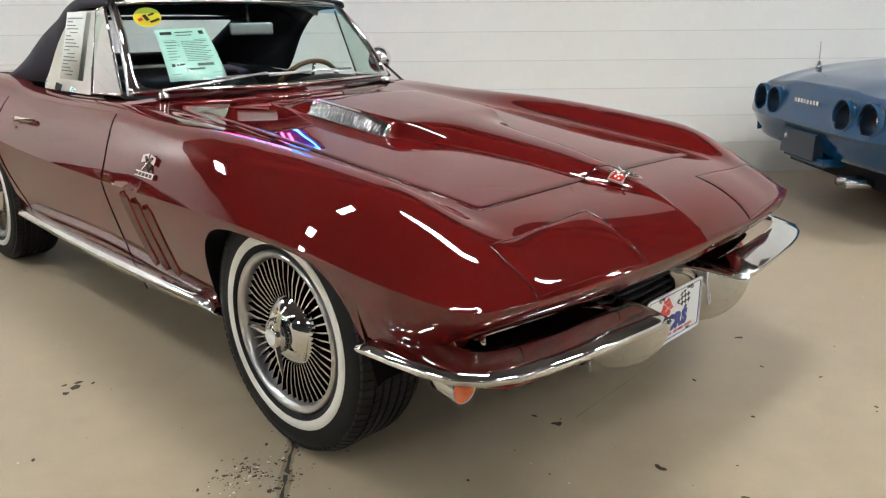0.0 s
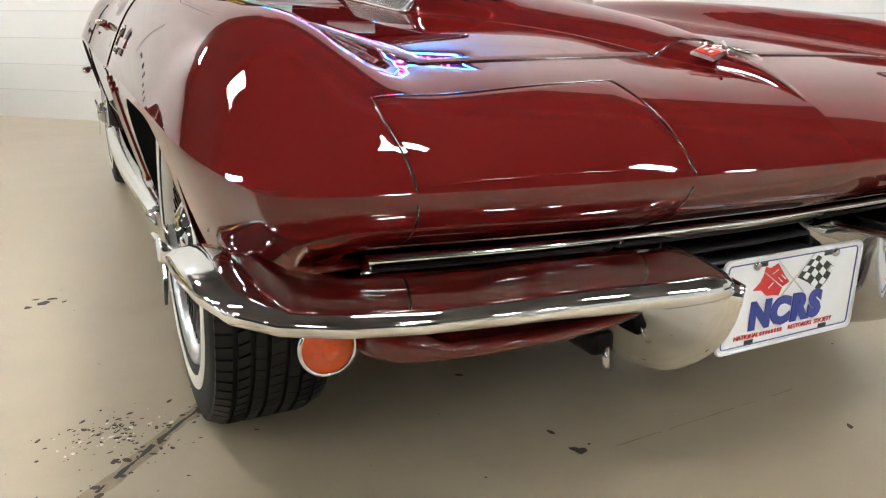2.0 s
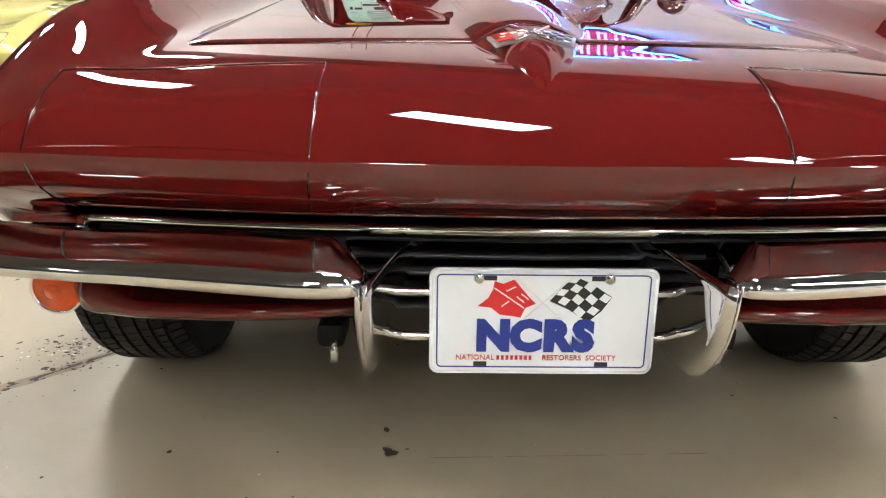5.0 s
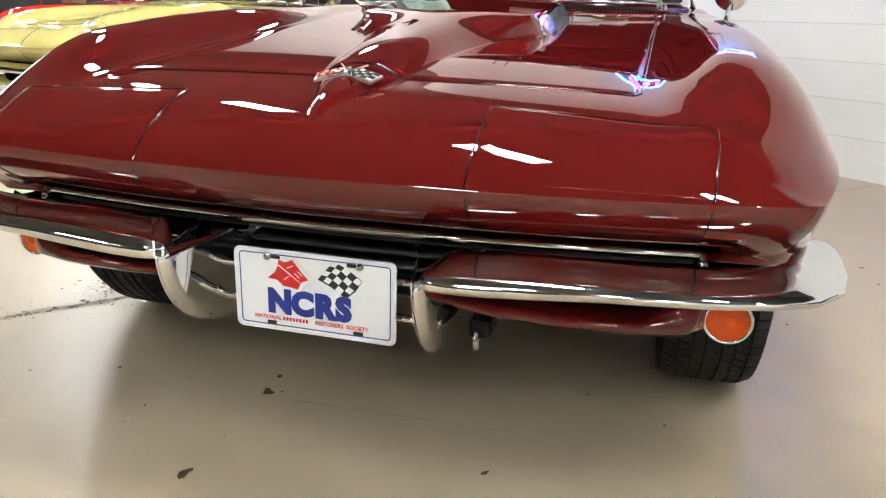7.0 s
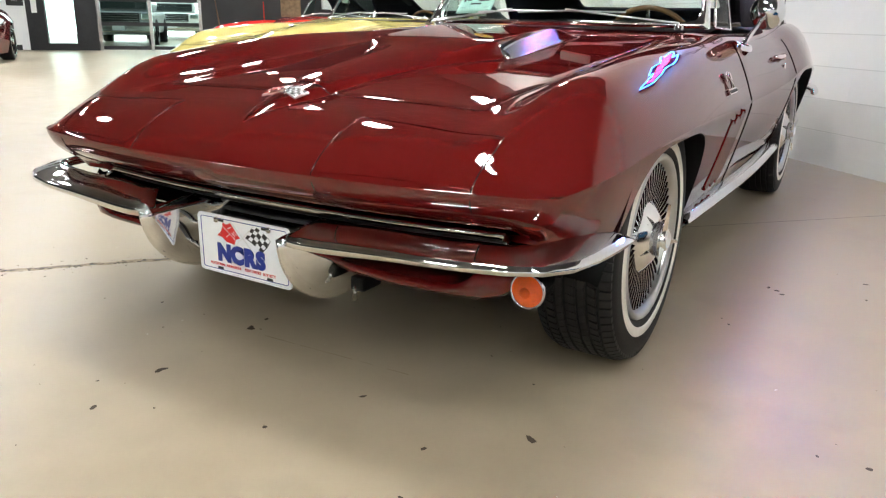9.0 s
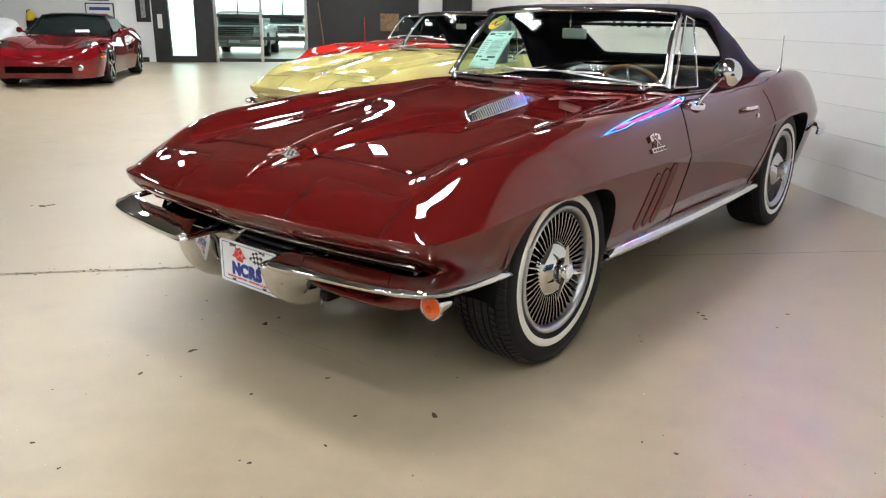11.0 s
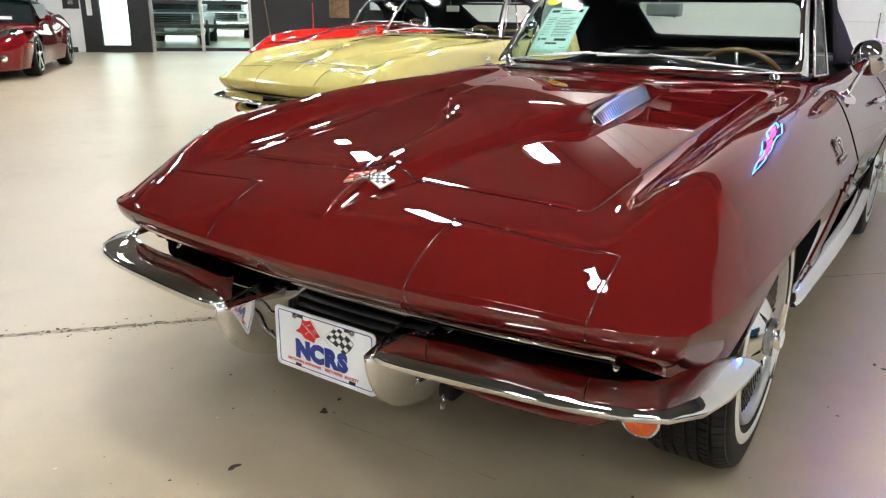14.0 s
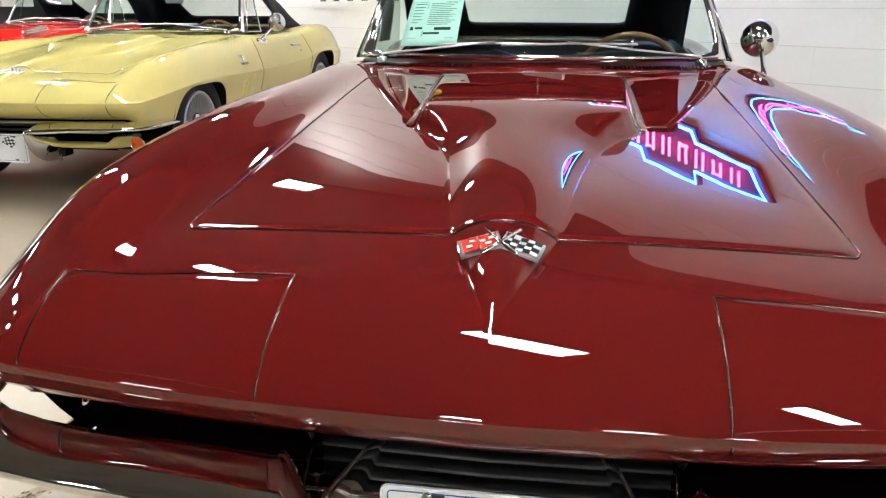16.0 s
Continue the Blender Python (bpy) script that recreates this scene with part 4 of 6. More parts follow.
        rows.append([(x, y0, 0.85), (x, y0 + 0.08, 0.862 + hump), (x, y0 + 0.17, 0.862 + hump), (x, y0 + 0.215, 0.84 + hump), (x, y0 + 0.22, 0.70), (x, y0 + 0.16, 0.55)])
    sheet("dashboard", rows, VINYL, car, "black padded dashboard")
    for side in (-1, 1):
        P2 = [[(side * 0.652, y, z) for z in (top_z(0.66, y) - 0.01, 0.6, 0.34)] for y in np.linspace(1.15, 2.73, 14)]
        sheet("door_trim", P2, VINYL, car, "black vinyl inner door panel")
        bm = box_bm(side * 0.33 - 0.23, side * 0.33 + 0.23, 1.62, 2.10, 0.36, 0.52, 0.05)
        part("seat_cushion", bm, VINYL, car, "black vinyl bucket-seat cushion", smooth=True)
        rows = [[(side * 0.33 + 0.235 * math.sin(a) * (1 - 0.18 * t ** 3), 2.06 + 0.16 * t + 0.075 * math.cos(a), 0.42 + 0.40 * t) for a in np.linspace(0, 2 * math.pi, 21)[:-1]] for t in np.r_[np.linspace(0, 1, 9)]]
        top_cap = [(side * 0.33 + (p[0] - side * 0.33) * 0.55, p[1] + 0.0, 0.845) for p in rows[-1]]
        sheet("seat_back", rows + [top_cap], VINYL, car, "black vinyl bucket-seat back", loop_v=True)
    sheet("rear_bulkhead", [[(x, 2.71, 0.868), (x, 2.50, 0.845), (x, 2.42, 0.80), (x, 2.40, 0.34)] for x in np.linspace(-0.66, 0.66, 7)], VINYL, car, "black carpeted rear bulkhead")
    ctr, tilt = Vector((0.335, 1.47, 0.775)), Matrix.Rotation(math.radians(-62), 3, "X")
    tube("steering_wheel", [ctr + tilt @ Vector((0.19 * math.cos(a), 0.19 * math.sin(a), 0)) for a in np.linspace(0, 2 * math.pi, 41)], 0.0115, WOOD, car, "wood-rimmed steering wheel", segs=8, up=(0.1, 1, 0.3))
    for a in (0.0, math.pi, -math.pi / 2):
        tube("wheel_spoke", [ctr + tilt @ Vector((0.03 * math.cos(a), 0.03 * math.sin(a), -0.03)), ctr + tilt @ Vector((0.185 * math.cos(a), 0.185 * math.sin(a), 0))], 0.008, STEEL, car, segs=6)
    tube("steering_column", [ctr + tilt @ Vector((0, 0, -0.02)), Vector((0.335, 1.22, 0.73))], 0.03, VINYL, car)
    yaw = Matrix.Translation((0.02, 1.395, 1.09)) @ Matrix.Rotation(math.radians(-22), 4, "Z")
    shell = part("rear_view_mirror", box_bm(-0.092, 0.092, -0.010, 0.010, -0.026, 0.026, 0.008), BRIGHT, car, "bright-backed inside mirror")
    shell.matrix_local = yaw
    box("mirror_glass", -0.086, 0.086, 0.0102, 0.0115, -0.021, 0.021, CHROME, shell)
    tube("mirror_stem", [(0, 1.385, 1.12), (0, 1.39, 1.19)], 0.005, CHROME, car, segs=6)
    # soft top
    if top_up:
        zt = curve((1.41, 1.218), (1.7, 1.238), (1.95, 1.220), (2.2, 1.135), (2.45, 1.01), (2.70, 0.89))
        xt = curve((1.41, 0.565), (1.7, 0.590), (2.0, 0.605), (2.4, 0.635), (2.70, 0.650))
        zl = curve((1.41, 1.180), (1.66, 1.172), (1.75, 1.135), (1.86, 1.045), (1.96, 0.915), (2.02, 0.868), (2.45, 0.872))
        ys = np.r_[np.linspace(1.41, 1.66, 6), np.linspace(1.70, 2.2, 22), np.linspace(2.24, 2.70, 14)]
        T, aa = [], np.linspace(-1, 1, 41)
        for y in ys:
            row = []
            for a in aa:
                th = abs(a) * math.pi / 2
                yy = y - 0.22 * smooth01((y - 1.80) / 0.90) * math.sin(th) ** 4
                x = xt(y) * math.sin(th) ** 0.62
                z = zl(yy) + (max(zt(y), zl(yy)) - zl(yy)) * math.cos(th) ** 0.36
                row.append((math.copysign(x, a), yy + (0.03 * math.sin(th) if y < 1.5 else 0), z))
            T.append(row)
        T = np.array(T)
        hole = lambda i, j: not (abs(T[i:i + 2, j:j + 2, 0].mean()) < 0.44 and 2.16 < T[i:i + 2, j:j + 2, 1].mean() < 2.56)
        sheet("soft_top", T, FABRIC, car, "raised black canvas soft top", keep=hole, thick=0.006)
        def top_at(x, y):
            th = math.asin(min(1.0, (abs(x) / xt(y)) ** (1 / 0.62)))
            return zl(y) + (zt(y) - zl(y)) * max(0.0, math.cos(th)) ** 0.36

        loop = [(cx + 0.04 * math.cos(math.radians(a0 + 15 * k)), cy + 0.04 * math.sin(math.radians(a0 + 15 * k))) for cx, cy, a0 in ((0.40, 2.53, 0), (-0.40, 2.53, 90), (-0.40, 2.19, 180), (0.40, 2.19, 270)) for k in range(7)]
        mid = Vector((0, 2.36))
        band = []
        for x, y in loop:
            row = []
            for k, lift in ((0.90, -0.008), (0.90, 0.004), (1.12, 0.004), (1.12, -0.014)):
                px, py = mid.x + (x - mid.x) * k, mid.y + (y - mid.y) * k
                row.append((px, py, top_at(px, py) + lift))
            band.append(row)
        sheet("window_binding", band, FABRIC, car, "black binding round the rear window", loop_u=True, loop_v=True)
        rows = [[Vector((x, y, top_at(x, y) - 0.009)) for x in np.linspace(-0.46, 0.46, 9)] for y in np.linspace(2.14, 2.58, 7)]
        sheet("rear_window", rows, CLEAR, car, "clear plastic rear window in the soft top").visible_shadow = False
        for y in (1.60, 1.85):
            tube("roof_bow", [(xt(y) * 0.90 * s, y, zt(y) - 0.03 - 0.05 * abs(s) ** 5) for s in np.linspace(-1, 1, 15)], 0.011, BLACK, car, segs=6)
    return car


# ---- details of the main car ----
def at_side(side, y, z, out=0.0):
    return Vector((side * (side_x(y, z) + out), y, z))


def side_mirror(car, side):
    base = at_side(side, 1.20, 0.800, -0.004)
    base.z = top_z(side * (abs(base.x)), 1.20) + 0.001
    rows = [[(base.x + 0.034 * r * math.cos(a), base.y + 0.085 * r * math.sin(a), base.z + h - 0.35 * side * (0.034 * r * math.cos(a))) for a in np.linspace(0, 2 * math.pi, 25)[:-1]] for r, h in ((1.0, -0.012), (1.0, 0.002), (0.8, 0.008), (0.4, 0.011), (0.02, 0.012))]
    sheet("mirror_foot", rows, CHROME, car, "chrome teardrop mirror foot", loop_v=True)
    head = Vector((side * 0.80, 1.455, 0.929))
    tube("mirror_arm", [base + Vector((0, 0.01, 0.004)), base.lerp(head, 0.25), base.lerp(head, 0.6), head], 0.0085, CHROME, car, "slim chrome mirror arm", radii=[1.4, 1.0, 0.9, 1.0])
    lathe("mirror_head", [(-0.050, 0.001), (-0.047, 0.025), (-0.037, 0.046), (-0.020, 0.060), (0.0, 0.067), (0.012, 0.068), (0.014, 0.062)], CHROME, car, "round chrome mirror shell", 40, "Y", tuple(head))
    lathe("mirror_face", [(0.013, 0.063), (0.0125, 0.03), (0.012, 0.0)], CHROME, car, "", 32, "Y", tuple(head))


def door_handle(car, side):
    p = [at_side(side, y, 0.748, o) for y, o in ((1.70, 0.008), (1.725, 0.022), (1.77, 0.028), (1.83, 0.027), (1.87, 0.021), (1.89, 0.008))]
    tube("door_handle", p, 0.009, CHROME, car, "chrome pull door handle", radii=[0.7, 1, 1, 1.1, 1.3, 0.8])
    tube("handle_button", [at_side(side, 1.885, 0.742, 0.0), at_side(side, 1.885, 0.742, 0.024)], 0.011, CHROME, car)
    c = at_side(side, 1.89, 0.700, 0.0)
    lathe("door_lock", [(0.0, 0.014), (0.004, 0.013), (0.006, 0.008), (0.006, 0.0)], CHROME, car, "", 20, "X", tuple(c))


def fender_badge(car, side):
    """Crossed-flag badge over a bar, as plain chrome shapes."""
    lean = math.atan2(side_x(0.645, 0.675) - side_x(0.645, 0.725), 0.05)

    def put(y, z, o=0.003):
        return (side * (side_x(0.645 + y, 0.69) + o - (z - 0.005) * math.tan(lean)), 0.645 + y, 0.695 + z)

    for k, (ya, yb, za, zb) in enumerate(((-0.045, -0.004, 0.018, 0.040), (0.004, 0.045, 0.018, 0.040))):
        s = -1 if k == 0 else 1
        pts = [put(ya, za + 0.004 * s, 0.004), put(yb, za - 0.004 * s, 0.004), put(yb, zb - 0.004 * s, 0.005), put(ya, zb + 0.004 * s, 0.005)]
        flat_poly("badge_flag", pts if side > 0 else pts[::-1], CHROME, car, "small chrome flag", 0.004, (side, 0, 0.5))
    tube("badge_pole", [put(-0.018, -0.004, 0.006), put(0.022, 0.034, 0.006)], 0.003, CHROME, car, segs=6)
    tube("badge_pole", [put(0.018, -0.004, 0.006), put(-0.022, 0.034, 0.006)], 0.003, CHROME, car, segs=6)
    pts = [put(-0.062, -0.024), put(0.062, -0.024), put(0.062, -0.008), put(-0.062, -0.008)]
    flat_poly("badge_bar", pts if side > 0 else pts[::-1], POLISHED, car, "chrome badge bar", 0.004, (side, 0, 0))
    for k in range(5):
        y = -0.050 + 0.024 * k
        pts = [put(y, -0.0205, 0.0042), put(y + 0.014, -0.0205, 0.0042), put(y + 0.014, -0.0115, 0.0042), put(y, -0.0115, 0.0042)]
        flat_poly("badge_stroke", pts if side > 0 else pts[::-1], INK_BLACK, car, "", 0.001, (side, 0, 0))


def nose_emblem(car):
    """Crossed flags above the nose: one red, one chequered, on chrome."""
    def put(x, v, o):
        y = -0.492 - v
        return Vector((x * 0.9, y, top_z(x * 0.55, y) + 0.004 + o))

    def cell(a0, a1, b0, b1, side, o):
        # a: along the flag from the pole, b: across it
        q = []
        for a, b in ((a0, b0), (a1, b0), (a1, b1), (a0, b1)):
            q.append(put(side * (0.010 + 0.058 * a - 0.010 * b), -0.024 + 0.022 * a + 0.034 * b + 0.004 * math.sin(a * 5), o))
        return q if side > 0 else q[::-1]

    for side in (-1, 1):
        flat_poly("emblem_frame", cell(-0.06, 1.06, -0.1, 1.1, side, 0.0), BRIGHT, car, "chrome flag frame", 0.004, (0, 0, 1))
        tube("emblem_pole", [put(side * 0.030, -0.030, 0.003), put(-side * 0.028, 0.036, 0.003)], 0.0028, CHROME, car, "", segs=6)
    flat_poly("emblem_field", cell(0.02, 0.5, 0.02, 0.98, -1, 0.0016), ENAMEL_RED, car, "red enamel flag", 0.001, (0, 0, 1))
    flat_poly("emblem_field", cell(0.54, 0.98, 0.02, 0.98, -1, 0.0016), ENAMEL_RED, car, "", 0.001, (0, 0, 1))
    for a, b in ((0.08, 0.25), (0.2, 0.6), (0.34, 0.35), (0.62, 0.3), (0.72, 0.65)):
        flat_poly("emblem_mark", cell(a, a + 0.16, b, b + 0.14, -1, 0.0030), PLATE_WHITE, car, "", 0.0006, (0, 0, 1))
    flat_poly("emblem_field", cell(0.01, 0.99, 0.01, 0.99, 1, 0.0010), PLATE_WHITE, car, "white enamel flag", 0.001, (0, 0, 1))
    for i in range(5):
        for k in range(4):
            if (i + k) % 2 == 0:
                flat_poly("emblem_check", cell(i / 5, (i + 1) / 5, k / 4, (k + 1) / 4, 1, 0.0016), INK_BLACK, car, "", 0.001, (0, 0, 1))


def show_plate(m, label="white licence-size show plate with crossed flags and blue initials", lettered=True):
    """A white show plate: rounded, rimmed, with crossed flags and, on one, lettering."""
    t = thing("show_plate", label, "plate", m)
    W2, H2 = 0.1525, 0.076

    def rounded(w, h, r, z, n=6):
        return [(cx + r * math.cos(a), cy + r * math.sin(a), z) for cx, cy, a0 in ((w - r, h - r, 0), (-w + r, h - r, 90), (-w + r, -h + r, 180), (w - r, -h + r, 270)) for a in [math.radians(a0 + 90 * k / n) for k in range(n + 1)]]

    flat_poly("plate_sheet", rounded(W2, H2, 0.012, 0), PLATE_WHITE, t, "", 0.0015, (0, 0, 1))
    tube("plate_rim", rounded(W2 - 0.002, H2 - 0.002, 0.011, 0.001) + [rounded(W2 - 0.002, H2 - 0.002, 0.011, 0.001)[0]], 0.0022, PLATE_WHITE, t, "raised white rim", segs=6)
    b = rounded(W2 - 0.0105, H2 - 0.0095, 0.006, 0.0006)
    tube("border_line", b + [b[0]], 0.0010, INK_BLUE, t, "thin blue border line", segs=5)

    def fl(x, y, z=0.0006):
        return (x, y, z)

    red = [fl(-0.040, 0.060), fl(-0.055, 0.054), fl(-0.066, 0.058), fl(-0.068, 0.046), fl(-0.074, 0.034), fl(-0.088, 0.022), fl(-0.070, 0.020), fl(-0.058, 0.010), fl(-0.040, 0.008), fl(-0.030, 0.006), fl(-0.024, 0.020), fl(-0.010, 0.026), fl(-0.020, 0.036)]
    flat_poly("red_flag", red, INK_RED, t, "printed red flag", 0.0004, (0, 0, 1))
    for p, q in (((-0.066, 0.048), (-0.026, 0.020)), ((-0.050, 0.044), (-0.038, 0.050)), ((-0.036, 0.036), (-0.026, 0.028)), ((-0.030, 0.040), (-0.020, 0.032)), ((-0.056, 0.022), (-0.046, 0.030))):
        tube("flag_mark", [fl(*p, 0.0011), fl(*q, 0.0011)], 0.0009, PLATE_WHITE, t, segs=4)

    def chk(a, b2):
        x = 0.008 + 0.066 * a * 0.62 + 0.034 * b2 * 0.9 + 0.012 * a
        y = 0.030 + 0.030 * (1 - b2) * 0.0 + 0.036 * b2 - 0.026 * a + 0.004 * math.sin(5 * a)
        return fl(x, y, 0.0007)

    outline = [chk(0, 0), chk(0.5, -0.03), chk(1, 0), chk(1.06, 0.5), chk(1, 1), chk(0.5, 0.97), chk(0, 1)]
    flat_poly("chequered_flag", [(x, y, 0.0006) for x, y, z in outline], INK_BLACK, t, "printed chequered flag", 0.0004, (0, 0, 1))
    for i in range(5):
        for k in range(4):
            if (i + k) % 2 == 1:
                q = [chk((i + a) / 5, (k + b2) / 4) for a, b2 in ((0.03, 0.04), (0.97, 0.04), (0.97, 0.96), (0.03, 0.96))]
                flat_poly("flag_check", [(x, y, 0.0012) for x, y, z in q], PLATE_WHITE, t, "", 0.0004, (0, 0, 1))
    for p, q in (((0.040, 0.066), (-0.026, 0.004)), ((-0.041, 0.066), (0.026, 0.004))):
        tube("flag_pole", [fl(*p, 0.001), fl(*q, 0.001)], 0.0009, PAPER_WHITE, t, segs=4)
    if lettered:
        for ch, x in (("N", -0.066), ("C", -0.022), ("R", 0.020), ("S", 0.056)):
            words("letter", ch, 0.058, INK_BLUE, t, pose(x, -0.022, 0.0014), "bold blue letter", bold=0.0042)
        words("small_print", "NATIONAL", 0.0105, INK_RED, t, pose(-0.090, -0.0525, 0.0012))
        words("small_print", "RESTORERS  SOCIETY", 0.0105, INK_RED, t, pose(0.052, -0.0525, 0.0012))
        for k in range(8):
            box("print_bar", -0.0605 + 0.0063 * k, -0.0568 + 0.0063 * k, -0.0556, -0.0494, 0.0004, 0.0014, INK_RED, t)
    for x in (-0.083, 0.083):
        for y, dx in ((0.062, 0.011 if x < 0 else -0.011), (-0.062, 0)):
            bx = x + dx
            bm = box_bm(bx - 0.009, bx + 0.009, y - 0.0032, y + 0.0032, 0.0002, 0.0012)
            part("slot", bm, INK_BLACK, t)
            if y > 0:
                lathe("plate_bolt", [(0.0, 0.0075), (0.003, 0.007), (0.005, 0.004), (0.0052, 0.0)], STEEL, t, "", 16, "Z", (x - (0.004 if x < 0 else -0.004), y, 0.001))
    return t


MAIN_LABEL = "glossy maroon classic convertible with raised black soft top"
main_car = sports_car(Matrix.Identity(4), MAROON, MAIN_LABEL)
side_mirror(main_car, 1)
for sd in (-1, 1):
    door_handle(main_car, sd)
    fender_badge(main_car, sd)
nose_emblem(main_car)
antenna_base = Vector((0.70, 2.66, top_z(0.70, 2.66)))
lathe("antenna_base", [(0.0, 0.020), (0.012, 0.014), (0.02, 0.006), (0.03, 0.003)], CHROME, main_car, "", 20, "Z", tuple(antenna_base))
tube("antenna", [antenna_base + Vector((0, 0, 0.02)), antenna_base + Vector((0, -0.02, 0.20))], 0.0028, STEEL, main_car, "thin radio antenna", segs=6)
for sd in (-1, 1):
    tube("rear_bumper", [(sd * 0.872, 3.02, 0.50), (sd * 0.868, 3.12, 0.505), (sd * 0.83, 3.30, 0.51), (sd * 0.74, 3.46, 0.51), (sd * 0.3, 3.52, 0.51)], 0.03, CHROME, main_car, "chrome rear bumper", radii=[0.3, 0.8, 1, 1, 1])
# passenger's side glass
glass_top = curve((1.49, 1.165), (1.66, 1.165), (1.75, 1.130), (1.86, 1.040), (1.96, 0.905), (2.0, 0.868))
g = [[Vector((-0.662 + 0.062 * (z - 0.85) / 0.315, y, z)) for z in np.linspace(0.85, glass_top(y), 5)] for y in np.linspace(1.49, 1.99, 16)]
sheet("side_glass", g, GLASS, main_car, "raised passenger window").visible_shadow = False

plate_pose = Matrix.Translation((0.008, -0.678, 0.339)) @ Matrix.Rotation(math.radians(90), 4, "X")
show_plate(plate_pose)


# price sheet, dealer oval and window paper on the glass
def screen_point(q, t, inside=0.006):
    base = Vector((0.625 * q, 1.035 + 0.165 * q * q, 0.872 - 0.004 * q * q))
    head = Vector((0.545 * q, 1.385 + 0.075 * q * q, 1.205 - 0.012 * q * q))
    p = base + (head - base) * t + Vector((0, -0.022, 0.006)) * math.sin(math.pi * t)
    return p + Vector((0, inside, -inside * 0.6))


def price_sheet(mat_sheet):
    t = thing("price_sheet", "pale green printed price sheet taped inside the windscreen", "paper")
    rot = 0.03

    def put(u, v, inside):
        # u, v in 0..1 on the sheet
        x, y = (u - 0.5) * 0.335, (v - 0.5) * 0.56
        return screen_point(-0.625 + x * math.cos(rot) - y * math.sin(rot) * 0.6, 0.40 + x * math.sin(rot) * 0.9 + y * math.cos(rot), inside)

    sheet("paper", [[put(u, v, 0.006) for v in np.linspace(0, 1, 9)] for u in np.linspace(0, 1, 9)], mat_sheet, t, thick=0.0006)
    bars = [(0.08, 0.88, 0.22, 0.06), (0.36, 0.91, 0.36, 0.022), (0.82, 0.87, 0.10, 0.07), (0.36, 0.85, 0.3, 0.018), (0.10, 0.72, 0.22, 0.016), (0.10, 0.66, 0.2, 0.016), (0.10, 0.61, 0.17, 0.012), (0.10, 0.55, 0.2, 0.012), (0.10, 0.50, 0.15, 0.012), (0.10, 0.44, 0.19, 0.012), (0.10, 0.39, 0.12, 0.012)]
    bars += [(0.40, 0.73 - 0.034 * k, 0.50 - 0.06 * (k % 3), 0.011) for k in range(12)] + [(0.55, 0.26, 0.30, 0.05), (0.36, 0.19, 0.30, 0.035), (0.10, 0.26, 0.06, 0.06), (0.19, 0.28, 0.14, 0.035), (0.08, 0.12, 0.84, 0.008), (0.34, 0.14, 0.008, 0.6), (0.08, 0.76, 0.84, 0.008)]
    for u, v, w, h in bars:
        sheet("print_bar", [[put(u + w * a, v + h * b, 0.0048) for b in (0, 1)] for a in (0, 1)], INK_BLACK if h > 0.034 else INK_GREY, t)
    return t


price_sheet(PAPER)
oval = thing("oval_sticker", "yellow oval dealer sticker on the windscreen", "sticker")
def on_oval(u, v, inside):
    """A place on the oval: u along it, v across it, both -1 to 1."""
    return screen_point(-0.805 + 0.088 * u - 0.026 * v, 0.825 + 0.105 * v + 0.050 * u, inside)


sheet("sticker_film", [[on_oval(r * math.cos(a), r * math.sin(a), 0.004) for a in np.linspace(0, 2 * math.pi, 33)] for r in (0.01, 0.5, 1.0)], STICKER_YELLOW, oval)
for u, v, w, h, mt in ((-0.75, -0.15, 0.35, 0.3, INK_RED), (-0.3, -0.35, 0.3, 0.65, INK_BLACK), (0.1, 0.0, 0.5, 0.2, INK_BLACK), (-0.1, -0.68, 0.75, 0.22, INK_BLACK)):
    sheet("print_bar", [[on_oval(u + w * a, v + h * b, 0.003) for b in (0, 1)] for a in (0, 1)], mt, oval)
paper = thing("window_paper", "white printed paper strip on the passenger window", "paper")
on_glass = lambda u, v, o: (-0.660 + 0.052 * v - o, 1.80 - 0.20 * u - 0.05 * v, 0.90 + 0.262 * v)
sheet("paper", [[on_glass(u, v, 0.002) for v in (0, 0.5, 1)] for u in (0, 0.5, 1)], PAPER_WHITE, paper, thick=0.0008)
for k in range(17):
    v0 = 0.07 + 0.052 * k
    u0, u1 = (0.12, 0.88 - 0.16 * (k * 5 % 4)) if k % 6 else (0.3, 0.7)
    sheet("print_bar", [[on_glass(u, v, 0.0045) for v in (v0, v0 + 0.014)] for u in (u0, u1)], INK_GREY, paper)

# ---- the other cars ----
yellow_car = sports_car(pose(-2.86, 2.74, 0, 0, 0, 0.5), YELLOW, "pale yellow classic convertible with raised black soft top", fine=False, bulge=False)
side_mirror(yellow_car, 1)
nose_emblem(yellow_car)
door_handle(yellow_car, 1)
fender_badge(yellow_car, 1)
yellow_at = pose(-2.86, 2.74, 0, 0, 0, 0.5)
show_plate(yellow_at @ plate_pose @ Matrix.Translation((0, -0.02, 0.012)) @ Matrix.Diagonal((1, 1, 1, 1)), "white plate with a red and a chequered flag", False)
sports_car(pose(-5.55, 5.45, 0, 0, 0, 2), RED, "bright red classic convertible with a dark top", fine=False)


